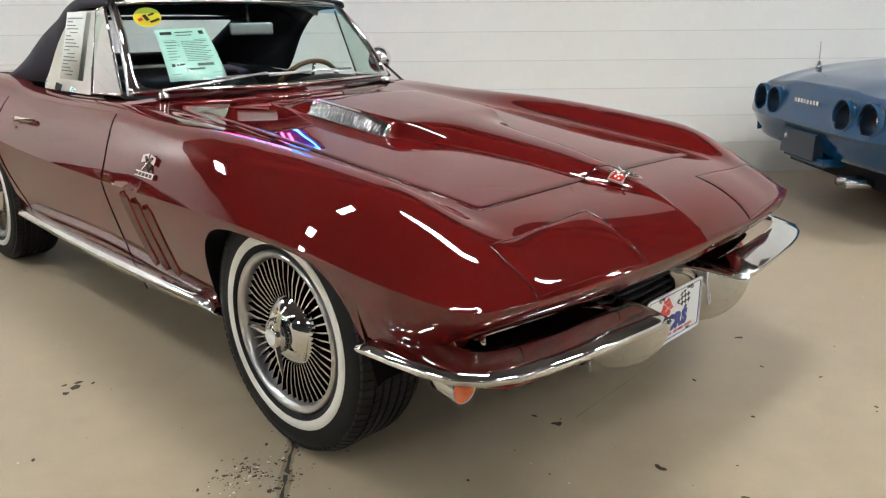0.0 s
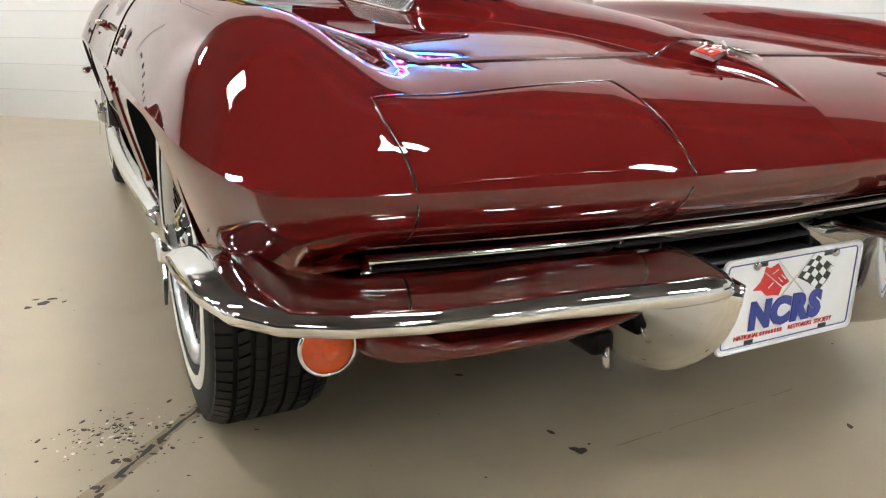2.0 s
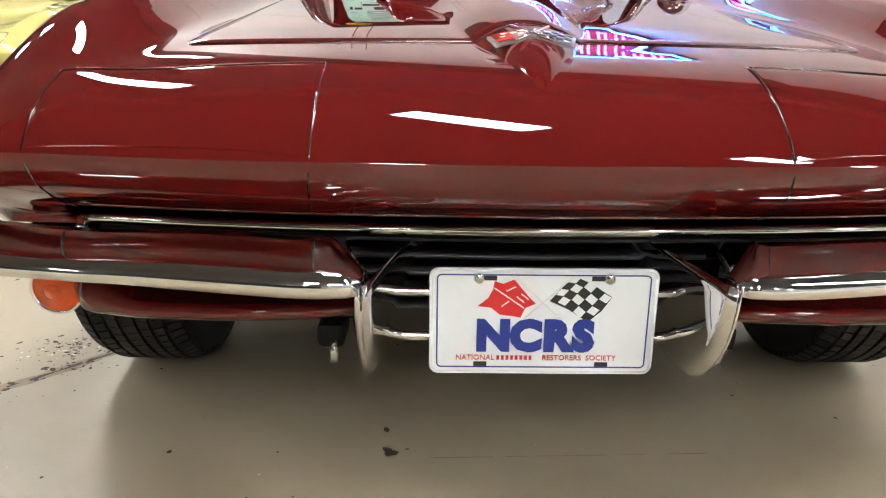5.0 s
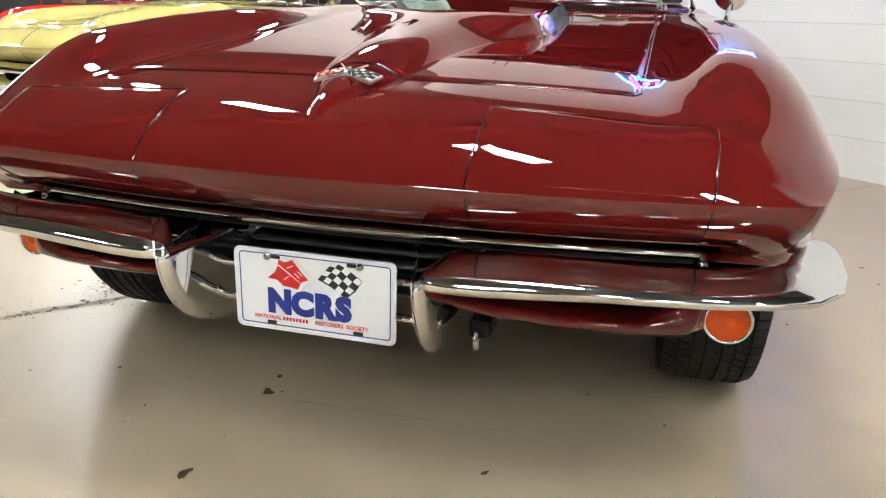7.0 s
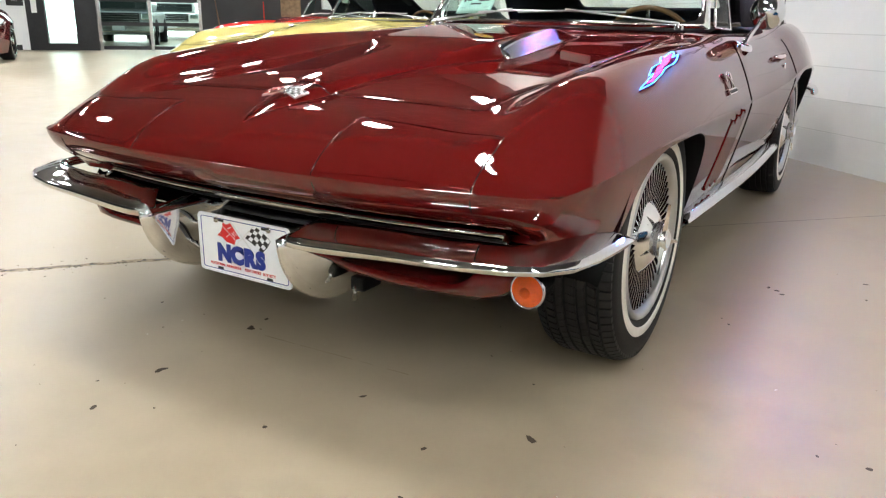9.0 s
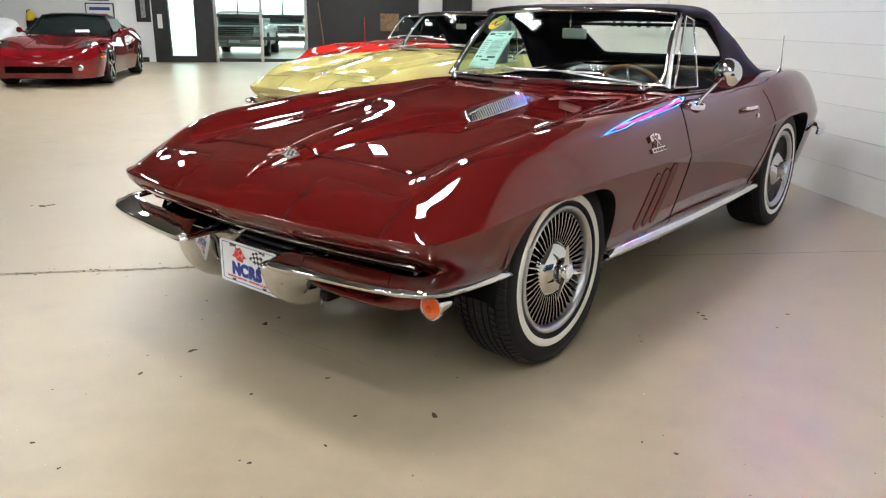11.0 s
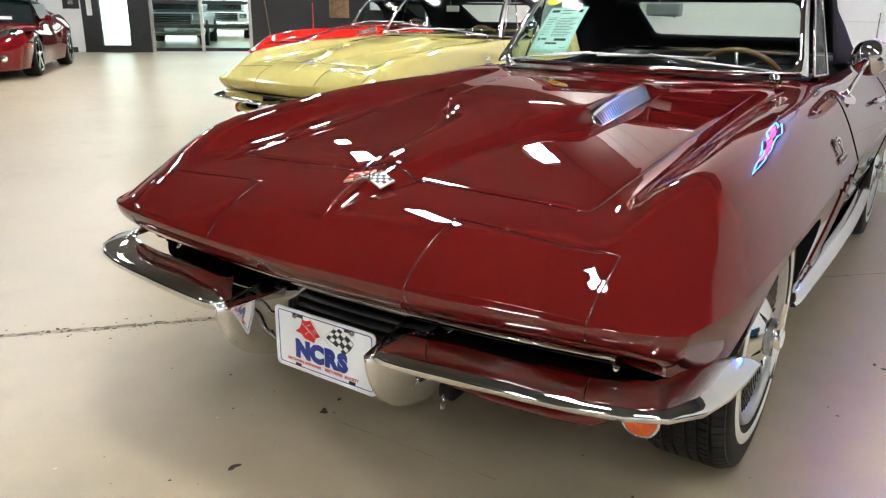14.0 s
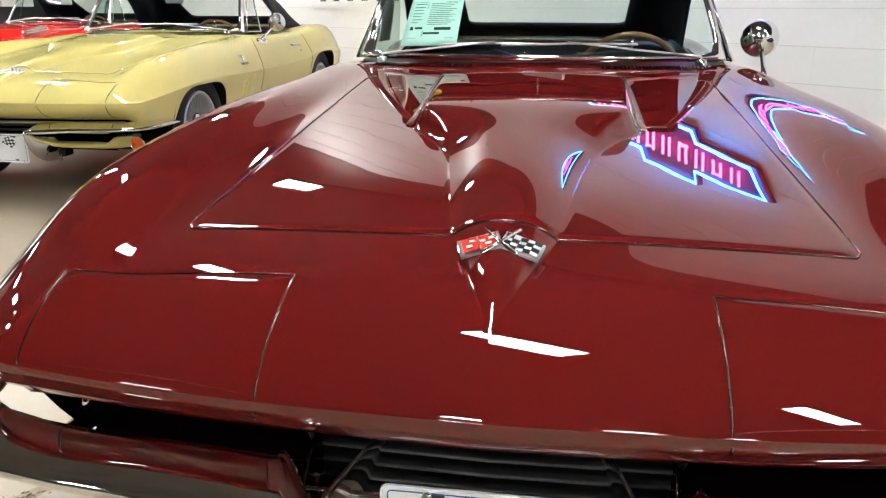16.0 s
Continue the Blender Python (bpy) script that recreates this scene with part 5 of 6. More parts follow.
def plain_car(name, label, m, paint, W, K, P, Hd, y0, y1, axles, R, low, cabin=None):
    """A rounder car body from four running curves: half-width, shoulder line, fender line and centre line."""
    car = thing(name, label, "car", m)

    def z_at(x, y):
        ax, w, zk, zp, zh = abs(x), W(y), K(y), P(y), Hd(y)
        xp = 0.74 * w
        if ax < xp:
            return zh + (zp - zh) * smooth01((ax / xp - 0.35) / 0.65)
        return zk + (zp - zk) * (1 - min(1, (ax - xp) / (w - xp)) ** 2.4)

    ys = np.linspace(y0, y1, 80)
    ss = np.sin(np.linspace(-1, 1, 61) * math.pi / 2)
    sheet("upper_body", [[(s * W(y), y, z_at(s * W(y), y)) for s in ss] for y in ys], paint, car, "glossy upper body")

    def bottom(y):
        if y > y1 - 0.45:
            return low + 0.16 * smooth01((y - y1 + 0.45) / 0.4)
        for yc in axles:
            d = abs(y - yc) / (R + 0.035)
            if d < 1:
                return low + (2 * R + 0.03 - low) * (1 - d**3) ** 0.45
        return low

    for side in (-1, 1):
        yy = sorted({round(v, 3) for v in np.r_[ys, *[yc + (R + 0.035) * np.sin(np.linspace(-1, 1, 25) * math.pi / 2) for yc in axles]]})
        rows = [[(side * (W(y) - 0.06 * ((K(y) - z) / (K(y) - low)) ** 2), y, z) for z in [K(y) + (min(bottom(y), K(y) - 0.01) - K(y)) * k / 6 for k in range(7)]] for y in yy]
        sheet("lower_side", rows, paint, car, "lower body side with wheel openings")
        for yc in axles:
            # solid near-black box paints the shade inside the wheel opening
            box("wheel_well", side * 0.5 - 0.01, side * (W(yc) - 0.05), yc - R - 0.06, yc + R + 0.06, low + 0.03, 2 * R + 0.04, SHADOW_GAP, car)
            w = new("wheel")
            w.parent = car
            w.matrix_local = Matrix.Translation((side * (W(yc) - 0.015), yc, R)) @ Matrix.Diagonal((side, 1, 1, 1))
            lathe("tyre", [(-0.23, 0.7 * R), (-0.24, 0.9 * R), (-0.21, R), (-0.03, R), (0.0, 0.92 * R), (0.002, 0.78 * R), (-0.01, 0.74 * R)], RUBBER, w, "", 48)
            lathe("rim", [(-0.03, 0.75 * R), (0.004, 0.755 * R), (0.002, 0.70 * R), (-0.05, 0.66 * R), (-0.06, 0.1 * R)], BLACK, w, "", 40)
            for k in range(5):
                a = 2 * math.pi * k / 5 + 0.3
                mm = Matrix.Rotation(a, 4, "X")
                pts = [mm @ Vector(p) for p in ((0.0, 0.0, -0.03), (0.004, 0.72 * R, -0.035), (0.004, 0.72 * R, 0.035), (0.0, 0.0, 0.03))]
                flat_poly("spoke", pts, CHROME, w, "bright wheel spoke", 0.02, (1, 0, 0))
            lathe("hub_cap", [(0.0, 0.05), (0.008, 0.045), (0.01, 0.0)], CHROME, w, "", 20)
            lathe("rim_lip", [(0.003, 0.76 * R), (0.008, 0.75 * R), (0.006, 0.715 * R), (0.0, 0.71 * R)], CHROME, w, "", 40)
    box("underbody", -0.6, 0.6, y0 + 0.15, y1 - 0.15, low - 0.02, 0.45, BLACK, car)
    car["low"] = low
    return car, z_at


def fascia(car, name, paint, W, K, top, y_end, out, low, label):
    """Closes a car's end with a bowed face from its edge down to the bottom."""
    rows = []
    for s in np.linspace(-1, 1, 41):
        w = W(y_end)
        bow = out * (1 - abs(s) ** 3.5)
        row = []
        for k in range(11):
            v = k / 10
            z = top(s * w, y_end) * (1 - v) + low * v
            row.append((s * w * (1 - 0.03 * v * v), y_end + bow * (0.35 + 0.65 * math.sin(math.pi * min(1.0, 0.12 + 0.7 * v))) if k else y_end, z))
        rows.append(row)
    return sheet(name, rows, paint, car, label)


# blue car, tail towards the room
bW = curve((-1.0, 0.70), (-0.8, 0.82), (0.0, 0.87), (1.2, 0.83), (2.3, 0.88), (2.9, 0.87), (3.30, 0.86), (3.45, 0.84))
bK = curve((-1.0, 0.50), (0.0, 0.62), (1.2, 0.56), (2.4, 0.66), (3.45, 0.60))
bP = curve((-1.0, 0.56), (-0.4, 0.78), (0.1, 0.84), (0.8, 0.80), (1.6, 0.82), (2.4, 0.92), (3.0, 0.88), (3.35, 0.81), (3.45, 0.775))
bH = curve((-1.0, 0.56), (0.0, 0.78), (0.9, 0.86), (1.4, 0.93), (2.2, 0.93), (2.8, 0.90), (3.35, 0.835), (3.45, 0.80))
blue_at = Matrix.Translation((2.82, 0.01, 0)) @ Matrix.Rotation(math.atan2(-ALONG.x, ALONG.y), 4, "Z") @ Matrix.Translation((0, -3.54, 0)) @ Matrix.Diagonal((1, 1, 0.95, 1))
blue_car, blue_z = plain_car("sports_coupe", "metallic blue classic coupe parked tail first by the wall", blue_at, BLUE, bW, bK, bP, bH, -1.0, 3.45, (0.0, 2.49), 0.335, 0.24)
rows = []
for s in np.linspace(-1, 1, 145):
    w, bow = bW(3.45), 1 - abs(s) ** 4
    rows.append([(s * w, 3.45, blue_z(s * w, 3.45)), (s * w * 1.0, 3.455 + 0.03 * bow, blue_z(s * w, 3.45) - 0.012), (s * w * 1.01, 3.47 + 0.06 * bow, 0.69), (s * w * 1.055, 3.475 + 0.085 * bow, 0.575), (s * w * 1.06, 3.475 + 0.090 * bow, 0.545), (s * w * 1.05, 3.46 + 0.085 * bow, 0.515), (s * w * 1.02, 3.40 + 0.08 * bow, 0.38), (s * w * 0.95, 3.30 + 0.05 * bow, 0.33)])
LAMPS = (-0.62, -0.40, 0.40, 0.62)
fine_rows = []
for row in rows:
    line = [np.array(row[0]) + (np.array(row[1]) - np.array(row[0])) * k / 2 for k in range(2)]
    for p, q in zip(row[1:], row[2:]):
        line += [np.array(p) + (np.array(q) - np.array(p)) * k / 6 for k in range(6)]
    fine_rows.append(line + [np.array(row[-1])])
fine_rows = np.array(fine_rows)


def around_lamps(i, j):
    c = fine_rows[i:i + 2, j:j + 2].mean(axis=(0, 1))
    return min(math.hypot(c[0] - x, c[2] - 0.652) for x in LAMPS) > 0.078


sheet("tail_panel", fine_rows, BLUE, blue_car, "creased blue tail panel and bumper", keep=around_lamps)
for x in LAMPS:
    lamp_y = 3.488 + 0.067 * (1 - (abs(x) / 0.84) ** 4)
    lamp_ring = lathe("tail_lamp", [(0.0, 0.084), (0.006, 0.086), (0.009, 0.090), (0.005, 0.095), (-0.02, 0.097)], BLUE, blue_car, "round tail lamp recessed in the blue panel", 40, "Y", (x, lamp_y, 0.652))
    lathe("lamp_cup", [(-0.10, 0.0), (-0.10, 0.080), (-0.02, 0.083), (0.001, 0.0842)], RECESS_BLUE, lamp_ring, "cup of the lamp, its shade put into dark blue", 40, "Y", (x, lamp_y, 0.652))
    lathe("lamp_lens", [(-0.088, 0.082), (-0.070, 0.072), (-0.060, 0.045), (-0.058, 0.0)], LENS_RED, lamp_ring, "dark red lens deep in the recess", 32, "Y", (x, lamp_y, 0.652))
    lathe("lens_rim", [(-0.058, 0.030), (-0.052, 0.028), (-0.052, 0.018), (-0.058, 0.016)], STEEL, lamp_ring, "", 24, "Y", (x, lamp_y, 0.652))
for k in range(8):
    x = 0.13 - 0.036 * k
    box("script_bar", x - 0.012, x + 0.012, 3.541, 3.548, 0.675, 0.700, CHROME, blue_car)
# filled box, dark blue for the shade a plate recess would hold
box("plate_recess", -0.17, 0.23, 3.50, 3.5565, 0.350, 0.505, RECESS_BLUE, blue_car, "plate recess with its shade painted as dark blue")
box("recess_lip", -0.24, 0.24, 3.40, 3.53, 0.32, 0.372, BLUE, blue_car, "", 0.01)
lathe("reflector", [(0.0, 0.02), (0.008, 0.018), (0.01, 0.0)], STEEL, blue_car, "", 20, "Y", (0.17, 3.556, 0.455))
lathe("antenna_base", [(0.0, 0.024), (0.012, 0.020), (0.022, 0.012), (0.036, 0.008)], CHROME, blue_car, "", 24, "Z", (0.66, 3.16, blue_z(0.66, 3.16)))
tube("antenna", [(0.66, 3.16, 0.90), (0.66, 3.165, 1.02)], 0.002, STEEL, blue_car, "", segs=6)
for x in (-0.35, -0.25):
    tube("tailpipe", [(x, 3.2, 0.25), (x, 3.44, 0.25)], 0.03, STEEL, blue_car, "bright tailpipe")

fascia(blue_car, "nose", BLUE, bW, bK, blue_z, -1.0, -0.05, 0.24, "pointed blue nose")
DARK_GLASS = plain("dark_glass", (0.010, 0.016, 0.016), 0.12, vary=0.2, coat=0.3)
roof_z = curve((0.85, 0.86), (1.35, 1.17), (1.75, 1.215), (2.1, 1.17), (2.6, 0.98), (2.75, 0.90))
for name, mat, y0, y1, text in (("windscreen", DARK_GLASS, 0.85, 1.35, "dark windscreen"), ("roof", BLUE, 1.35, 2.0, "blue roof panel"), ("rear_window", DARK_GLASS, 2.0, 2.45, "dark sloping rear window"), ("rear_deck", BLUE, 2.45, 2.75, "blue rear deck")):
    rows = []
    for y in np.linspace(y0, y1, 9):
        rows.append([(math.copysign(0.66 * math.sin(abs(a) * math.pi / 2) ** 0.8, a), y, 0.84 + max(0.0, roof_z(y) - 0.84) * math.cos(a * math.pi / 2) ** 0.55) for a in np.linspace(-1, 1, 25)])
    sheet(name, rows, mat, blue_car, text)
for sd in (-1, 1):
    rows = [[(sd * (0.672 - 0.10 * t), 1.10 + 0.95 * u, 0.86 + (min(roof_z(1.10 + 0.95 * u), 1.13) - 0.90) * t) for t in (0, 0.5, 1)] for u in np.linspace(0, 1, 9)]
    sheet("side_window", rows, DARK_GLASS, blue_car, "dark side window")

# modern wine-red car at the far end
cW = curve((-1.02, 0.52), (-0.95, 0.72), (-0.8, 0.82), (-0.4, 0.89), (0.2, 0.91), (1.3, 0.89), (2.4, 0.93), (3.0, 0.90), (3.38, 0.80))
cK = curve((-1.02, 0.44), (-0.5, 0.60), (0.1, 0.66), (1.3, 0.62), (2.5, 0.74), (3.38, 0.72))
cP = curve((-1.02, 0.52), (-0.8, 0.64), (-0.45, 0.76), (0.1, 0.815), (0.8, 0.82), (1.5, 0.86), (2.3, 0.95), (3.0, 0.96), (3.38, 0.90))
cH = curve((-1.02, 0.52), (-0.7, 0.65), (0.0, 0.735), (0.6, 0.80), (1.0, 0.86), (2.4, 0.93), (3.0, 0.97), (3.38, 0.91))
mod_at = Matrix.Translation((-11.66, 4.02, 0)) @ Matrix.Rotation(math.atan2(-ALONG.x, ALONG.y) + math.radians(4.5), 4, "Z") @ Matrix.Diagonal((1, 1, 0.955, 1))
modern_car, mod_z = plain_car("modern_car", "dark red modern convertible with black top up", mod_at, WINE, cW, cK, cP, cH, -1.02, 3.38, (0.0, 2.685), 0.34, 0.16)
fascia(modern_car, "front_fascia", WINE, cW, cK, mod_z, -1.02, -0.06, 0.17, "rounded front bumper skin")
for sd in (-1, 1):
    pts = []
    sheet("nose_side", [[(sd * cW(y) * (1 - 0.02 * k), y, cK(y) + (0.17 - cK(y)) * k / 4) for k in range(5)] for y in np.linspace(-1.02, -0.4, 8)], WINE, modern_car)
    H = [[(sd * (0.50 + 0.25 * u + 0.06 * v), -0.80 + 0.30 * v + 0.10 * u, mod_z(0.50 + 0.25 * u + 0.06 * v, -0.80 + 0.30 * v + 0.10 * u) + 0.006) for v in np.linspace(0, 1, 6)] for u in np.linspace(0, 1, 6)]
    sheet("headlight", H, STEEL, modern_car, "clear-lensed headlight")
    for v in (0.15, 0.5, 0.85):
        p = Vector((sd * 0.69, -0.70 + 0.26 * v, mod_z(0.69, -0.70 + 0.26 * v) + 0.008))
        lathe("lamp_reflector", [(0.0, 0.055), (0.008, 0.05), (0.002, 0.03), (0.0, 0.0)], CHROME, modern_car, "", 20, "Z", tuple(p))
    lathe("fog_lamp", [(0.0, 0.045), (-0.01, 0.04), (-0.014, 0.0)], CHROME, modern_car, "", 20, "Y", (sd * 0.62, -1.045, 0.335))
    tube("mirror_arm", [(sd * 0.70, 1.16, 0.84), (sd * 0.87, 1.12, 0.905)], 0.018, WINE, modern_car, segs=8)
    lathe("side_mirror", [(-0.04, 0.0), (-0.03, 0.04), (0.0, 0.055), (0.03, 0.05), (0.03, 0.0)], WINE, modern_car, "", 20, "Y", (sd * 0.88, 1.12, 0.915))
# the intake's shade is a near-black box on the skin
box("grille_opening", -0.50, 0.50, -1.092, -1.05, 0.25, 0.36, SHADOW_GAP, modern_car, "wide dark air intake", 0.012)
box("badge_bar", -0.06, 0.06, -1.062, -1.05, 0.52, 0.535, CHROME, modern_car)
for sd in (-1, 1):
    tube("screen_pillar", [(sd * (0.71 - 0.16 * t), 0.94 + 0.62 * t, 0.84 + 0.355 * t) for t in np.linspace(0, 1, 5)], 0.022, BLACK, modern_car, "black windscreen pillar", segs=6)
    tube("hood_crease", [(sd * (0.30 + 0.10 * t), -0.75 + 1.5 * t, mod_z(0.30 + 0.10 * t, -0.75 + 1.5 * t) + 0.001) for t in np.linspace(0, 1, 12)], 0.006, WINE, modern_car, segs=6)
    tube("signal_strip", [(sd * cW(y) * 1.002, y, 0.50) for y in np.linspace(-0.62, -0.45, 5)], 0.016, AMBER, modern_car, "amber side marker", segs=6)
flat_poly("window_card", [(0.16, 0.78, 0.885), (0.40, 0.815, 0.885), (0.38, 0.875, 0.935), (0.15, 0.845, 0.935)], PAPER_WHITE, modern_car, "white card in the windscreen", 0.002, (0, -1, 0.5))
for y0, x0 in ((1.0, 0.0),):
    Wn = [[(q * (0.70 - 0.16 * t), 0.72 + 0.22 * q * q + 0.62 * t, 0.835 + 0.355 * t) for t in np.linspace(0, 1, 6)] for q in np.linspace(-1, 1, 15)]
    sheet("windscreen", Wn, DARK_GLASS, modern_car, "dark tinted windscreen")
    ct = curve((1.30, 1.215), (1.6, 1.245), (2.0, 1.225), (2.5, 1.08), (2.8, 0.97))
    rows = []
    for y in np.linspace(1.33, 2.8, 24):
        hw, zt, zb = 0.56 + 0.10 * (y - 1.3), ct(y), (1.12 if y < 1.9 else 1.12 - (1.12 - 0.93) * smooth01((y - 1.9) / 0.4))
        rows.append([(math.copysign(hw * math.sin(abs(a) * math.pi / 2) ** 0.7, a), y + 0.20 * a * a * (1 - smooth01((y - 1.33) / 0.5)), zb + (zt - zb) * math.cos(a * math.pi / 2) ** 0.5) for a in np.linspace(-1, 1, 25)])
    sheet("soft_top", rows, FABRIC, modern_car, "black canvas top")
    for sd in (-1, 1):
        sheet("side_window", [[(sd * 0.76, 1.05 + 0.95 * u, 0.90), (sd * (0.63 + 0.03 * u), 1.30 + 0.75 * u, 1.14)] for u in np.linspace(0, 1, 6)], VINYL, modern_car, "dark side window")


# ---- floor marks ----
FILLER = plain("joint_filler", (0.30, 0.235, 0.155), 0.75, vary=0.35, scale=40)
CHIP = plain("paint_chip", (0.72, 0.68, 0.60), 0.6, vary=0.15)


def joint_line(p0, p1, w=0.009, filler=0.0, open_part=1.0, seed=4, material=FRAME_DARK):
    """A joint in the floor: a worn band of filler, and the dark gaps where it has broken out."""
    a, b = Vector(p0), Vector(p1)
    n = max(6, int((b - a).length / 0.022))
    d = (b - a).normalized()
    side = Vector((-d.y, d.x, 0))
    rnd = random.Random(seed)
    if filler:
        band, lean = [], 0.0
        for k in range(n + 1):
            lean = 0.8 * lean + rnd.uniform(-0.002, 0.002)
            c = a.lerp(b, k / n) + side * lean
            band.append([c + side * filler * rnd.uniform(0.3, 0.6), c - side * filler * rnd.uniform(0.3, 0.6)])
        sheet("joint_filler", [[(p.x, p.y, 0.0008) for p in r] for r in band], FILLER, ground, "worn brown joint filler")
    verts, faces = [], []
    for k in range(n + 1):
        c = a.lerp(b, k / n) + side * rnd.uniform(-0.2, 0.2) * w
        h = w * rnd.uniform(0.25, 1.0) / 2
        verts += [(c.x + side.x * h, c.y + side.y * h, 0.0014), (c.x - side.x * h, c.y - side.y * h, 0.0014)]
        if k and rnd.random() < open_part:
            faces.append((2 * k - 2, 2 * k - 1, 2 * k + 1, 2 * k))
    return obj("floor_joint", mesh_of("floor_joint", verts, faces, material, False), ground, "dark broken joint in the floor")


joint_line((-1.0 + 3 * -0.66, -0.21 + 3 * -0.75, 0), (-0.60, 0.24, 0), 0.013, 0.034, 0.72)
joint_line((-0.60, 0.24, 0), (2.2, 3.1, 0), 0.006)
joint_line((-0.145, -0.476, 0), (0.39, -0.455, 0), 0.0026, 0.0, 0.5, 9, FILLER)
rnd = random.Random(11)


def speck(x, y, r):
    n = rnd.randint(5, 8)
    a0, st = rnd.uniform(0, 6.28), rnd.uniform(1.0, 2.2)
    pts = []
    for k in range(n):
        a = 2 * math.pi * k / n
        q = r * rnd.uniform(0.6, 1.1)
        u, v = q * math.cos(a) * st, q * math.sin(a)
        pts.append((x + u * math.cos(a0) - v * math.sin(a0), y + u * math.sin(a0) + v * math.cos(a0), 0.0015))
    return pts


verts, faces = [], []
for k in range(260):
    x, y = rnd.uniform(-3.5, 2.6), rnd.uniform(-2.2, 3.0)
    pts = speck(x, y, rnd.choice((0.0012, 0.0016, 0.002, 0.002, 0.003)))
    faces.append(tuple(range(len(verts), len(verts) + len(pts))))
    verts += pts
for k in range(300):
    # broken edge of the joint by the wheel
    q = rnd.random()
    spread = 0.012 if k % 2 else 0.045
    x, y = -0.60 - 0.95 * q + rnd.gauss(0, spread), 0.24 - 1.08 * q + rnd.gauss(0, spread)
    pts = speck(x, y, rnd.choice((0.002, 0.003, 0.004, 0.007)) * (1 if k % 2 else 0.6))
    faces.append(tuple(range(len(verts), len(verts) + len(pts))))
    verts += pts
MARKS = ((-2.78, -0.18, 0.022), (-2.76, -0.13, 0.018), (-2.83, -0.22, 0.012), (1.06, 0.77, 0.010), (1.08, 0.74, 0.007), (1.03, 0.79, 0.006), (1.32, 1.02, 0.006), (-0.01, -1.42, 0.006), (0.53, -1.09, 0.006), (0.50, -1.10, 0.004), (0.17, -1.43, 0.005), (1.33, 0.84, 0.005), (0.98, 0.36, 0.006), (0.95, 0.40, 0.004), (-0.29, -0.91, 0.005), (1.29, -0.30, 0.004), (-1.34, 0.44, 0.006), (0.62, -0.90, 0.005), (-0.27, -0.09, 0.006), (-0.41, -0.46, 0.003), (-0.78, -0.54, 0.004), (0.64, -0.33, 0.004))
for x, y, r in ((-0.212, -0.461, 0.010), (-0.224, -0.381, 0.007), (-0.598, -0.46, 0.006), (-0.21, -0.78, 0.010), (0.744, -0.572, 0.009), (0.565, -0.731, 0.007), (-0.18, -1.0, 0.008), (1.39, -0.295, 0.007), (0.217, -0.849, 0.007), (0.316, -0.614, 0.007), (-0.22, -0.45, 0.009), (-1.10, 0.79, 0.016), (-1.08, 0.82, 0.010), (-1.14, 0.77, 0.012), (-1.12, 0.83, 0.007), (-1.05, 0.78, 0.006), (-1.30, 1.10, 0.006), (-1.55, 0.95, 0.005), (-0.21, -0.79, 0.009), *MARKS):
    pts = speck(x, y, r)
    faces.append(tuple(range(len(verts), len(verts) + len(pts))))
    verts += pts
white_v, white_f = [], []
for k in range(150):
    # the spalled patch beside the joint
    x, y = -0.97 + rnd.gauss(0, 0.055), -0.03 + rnd.gauss(0, 0.040)
    pts = speck(x, y, rnd.choice((0.0015, 0.002, 0.003, 0.0045)))
    vs, fs = (verts, faces) if k % 5 < 4 else (white_v, white_f)
    fs.append(tuple(range(len(vs), len(vs) + len(pts))))
    vs += pts
for k in range(60):
    x, y = rnd.uniform(-2.6, 2.4), rnd.uniform(-1.6, 2.0)
    pts = speck(x, y, rnd.choice((0.0015, 0.002, 0.003)))
    white_f.append(tuple(range(len(white_v), len(white_v) + len(pts))))
    white_v += pts
chips = obj("floor_chips", mesh_of("floor_chips", white_v, white_f, CHIP, False))
tagged(chips, "pale chips of paint scattered on the floor", "paint chips", kind="stuff")
grit = obj("floor_grit", mesh_of("floor_grit", verts, faces, plain("grit", (0.07, 0.05, 0.035), 0.8, vary=0.4), False))
tagged(grit, "scattered dark grit and chips on the floor", "grit", kind="stuff")

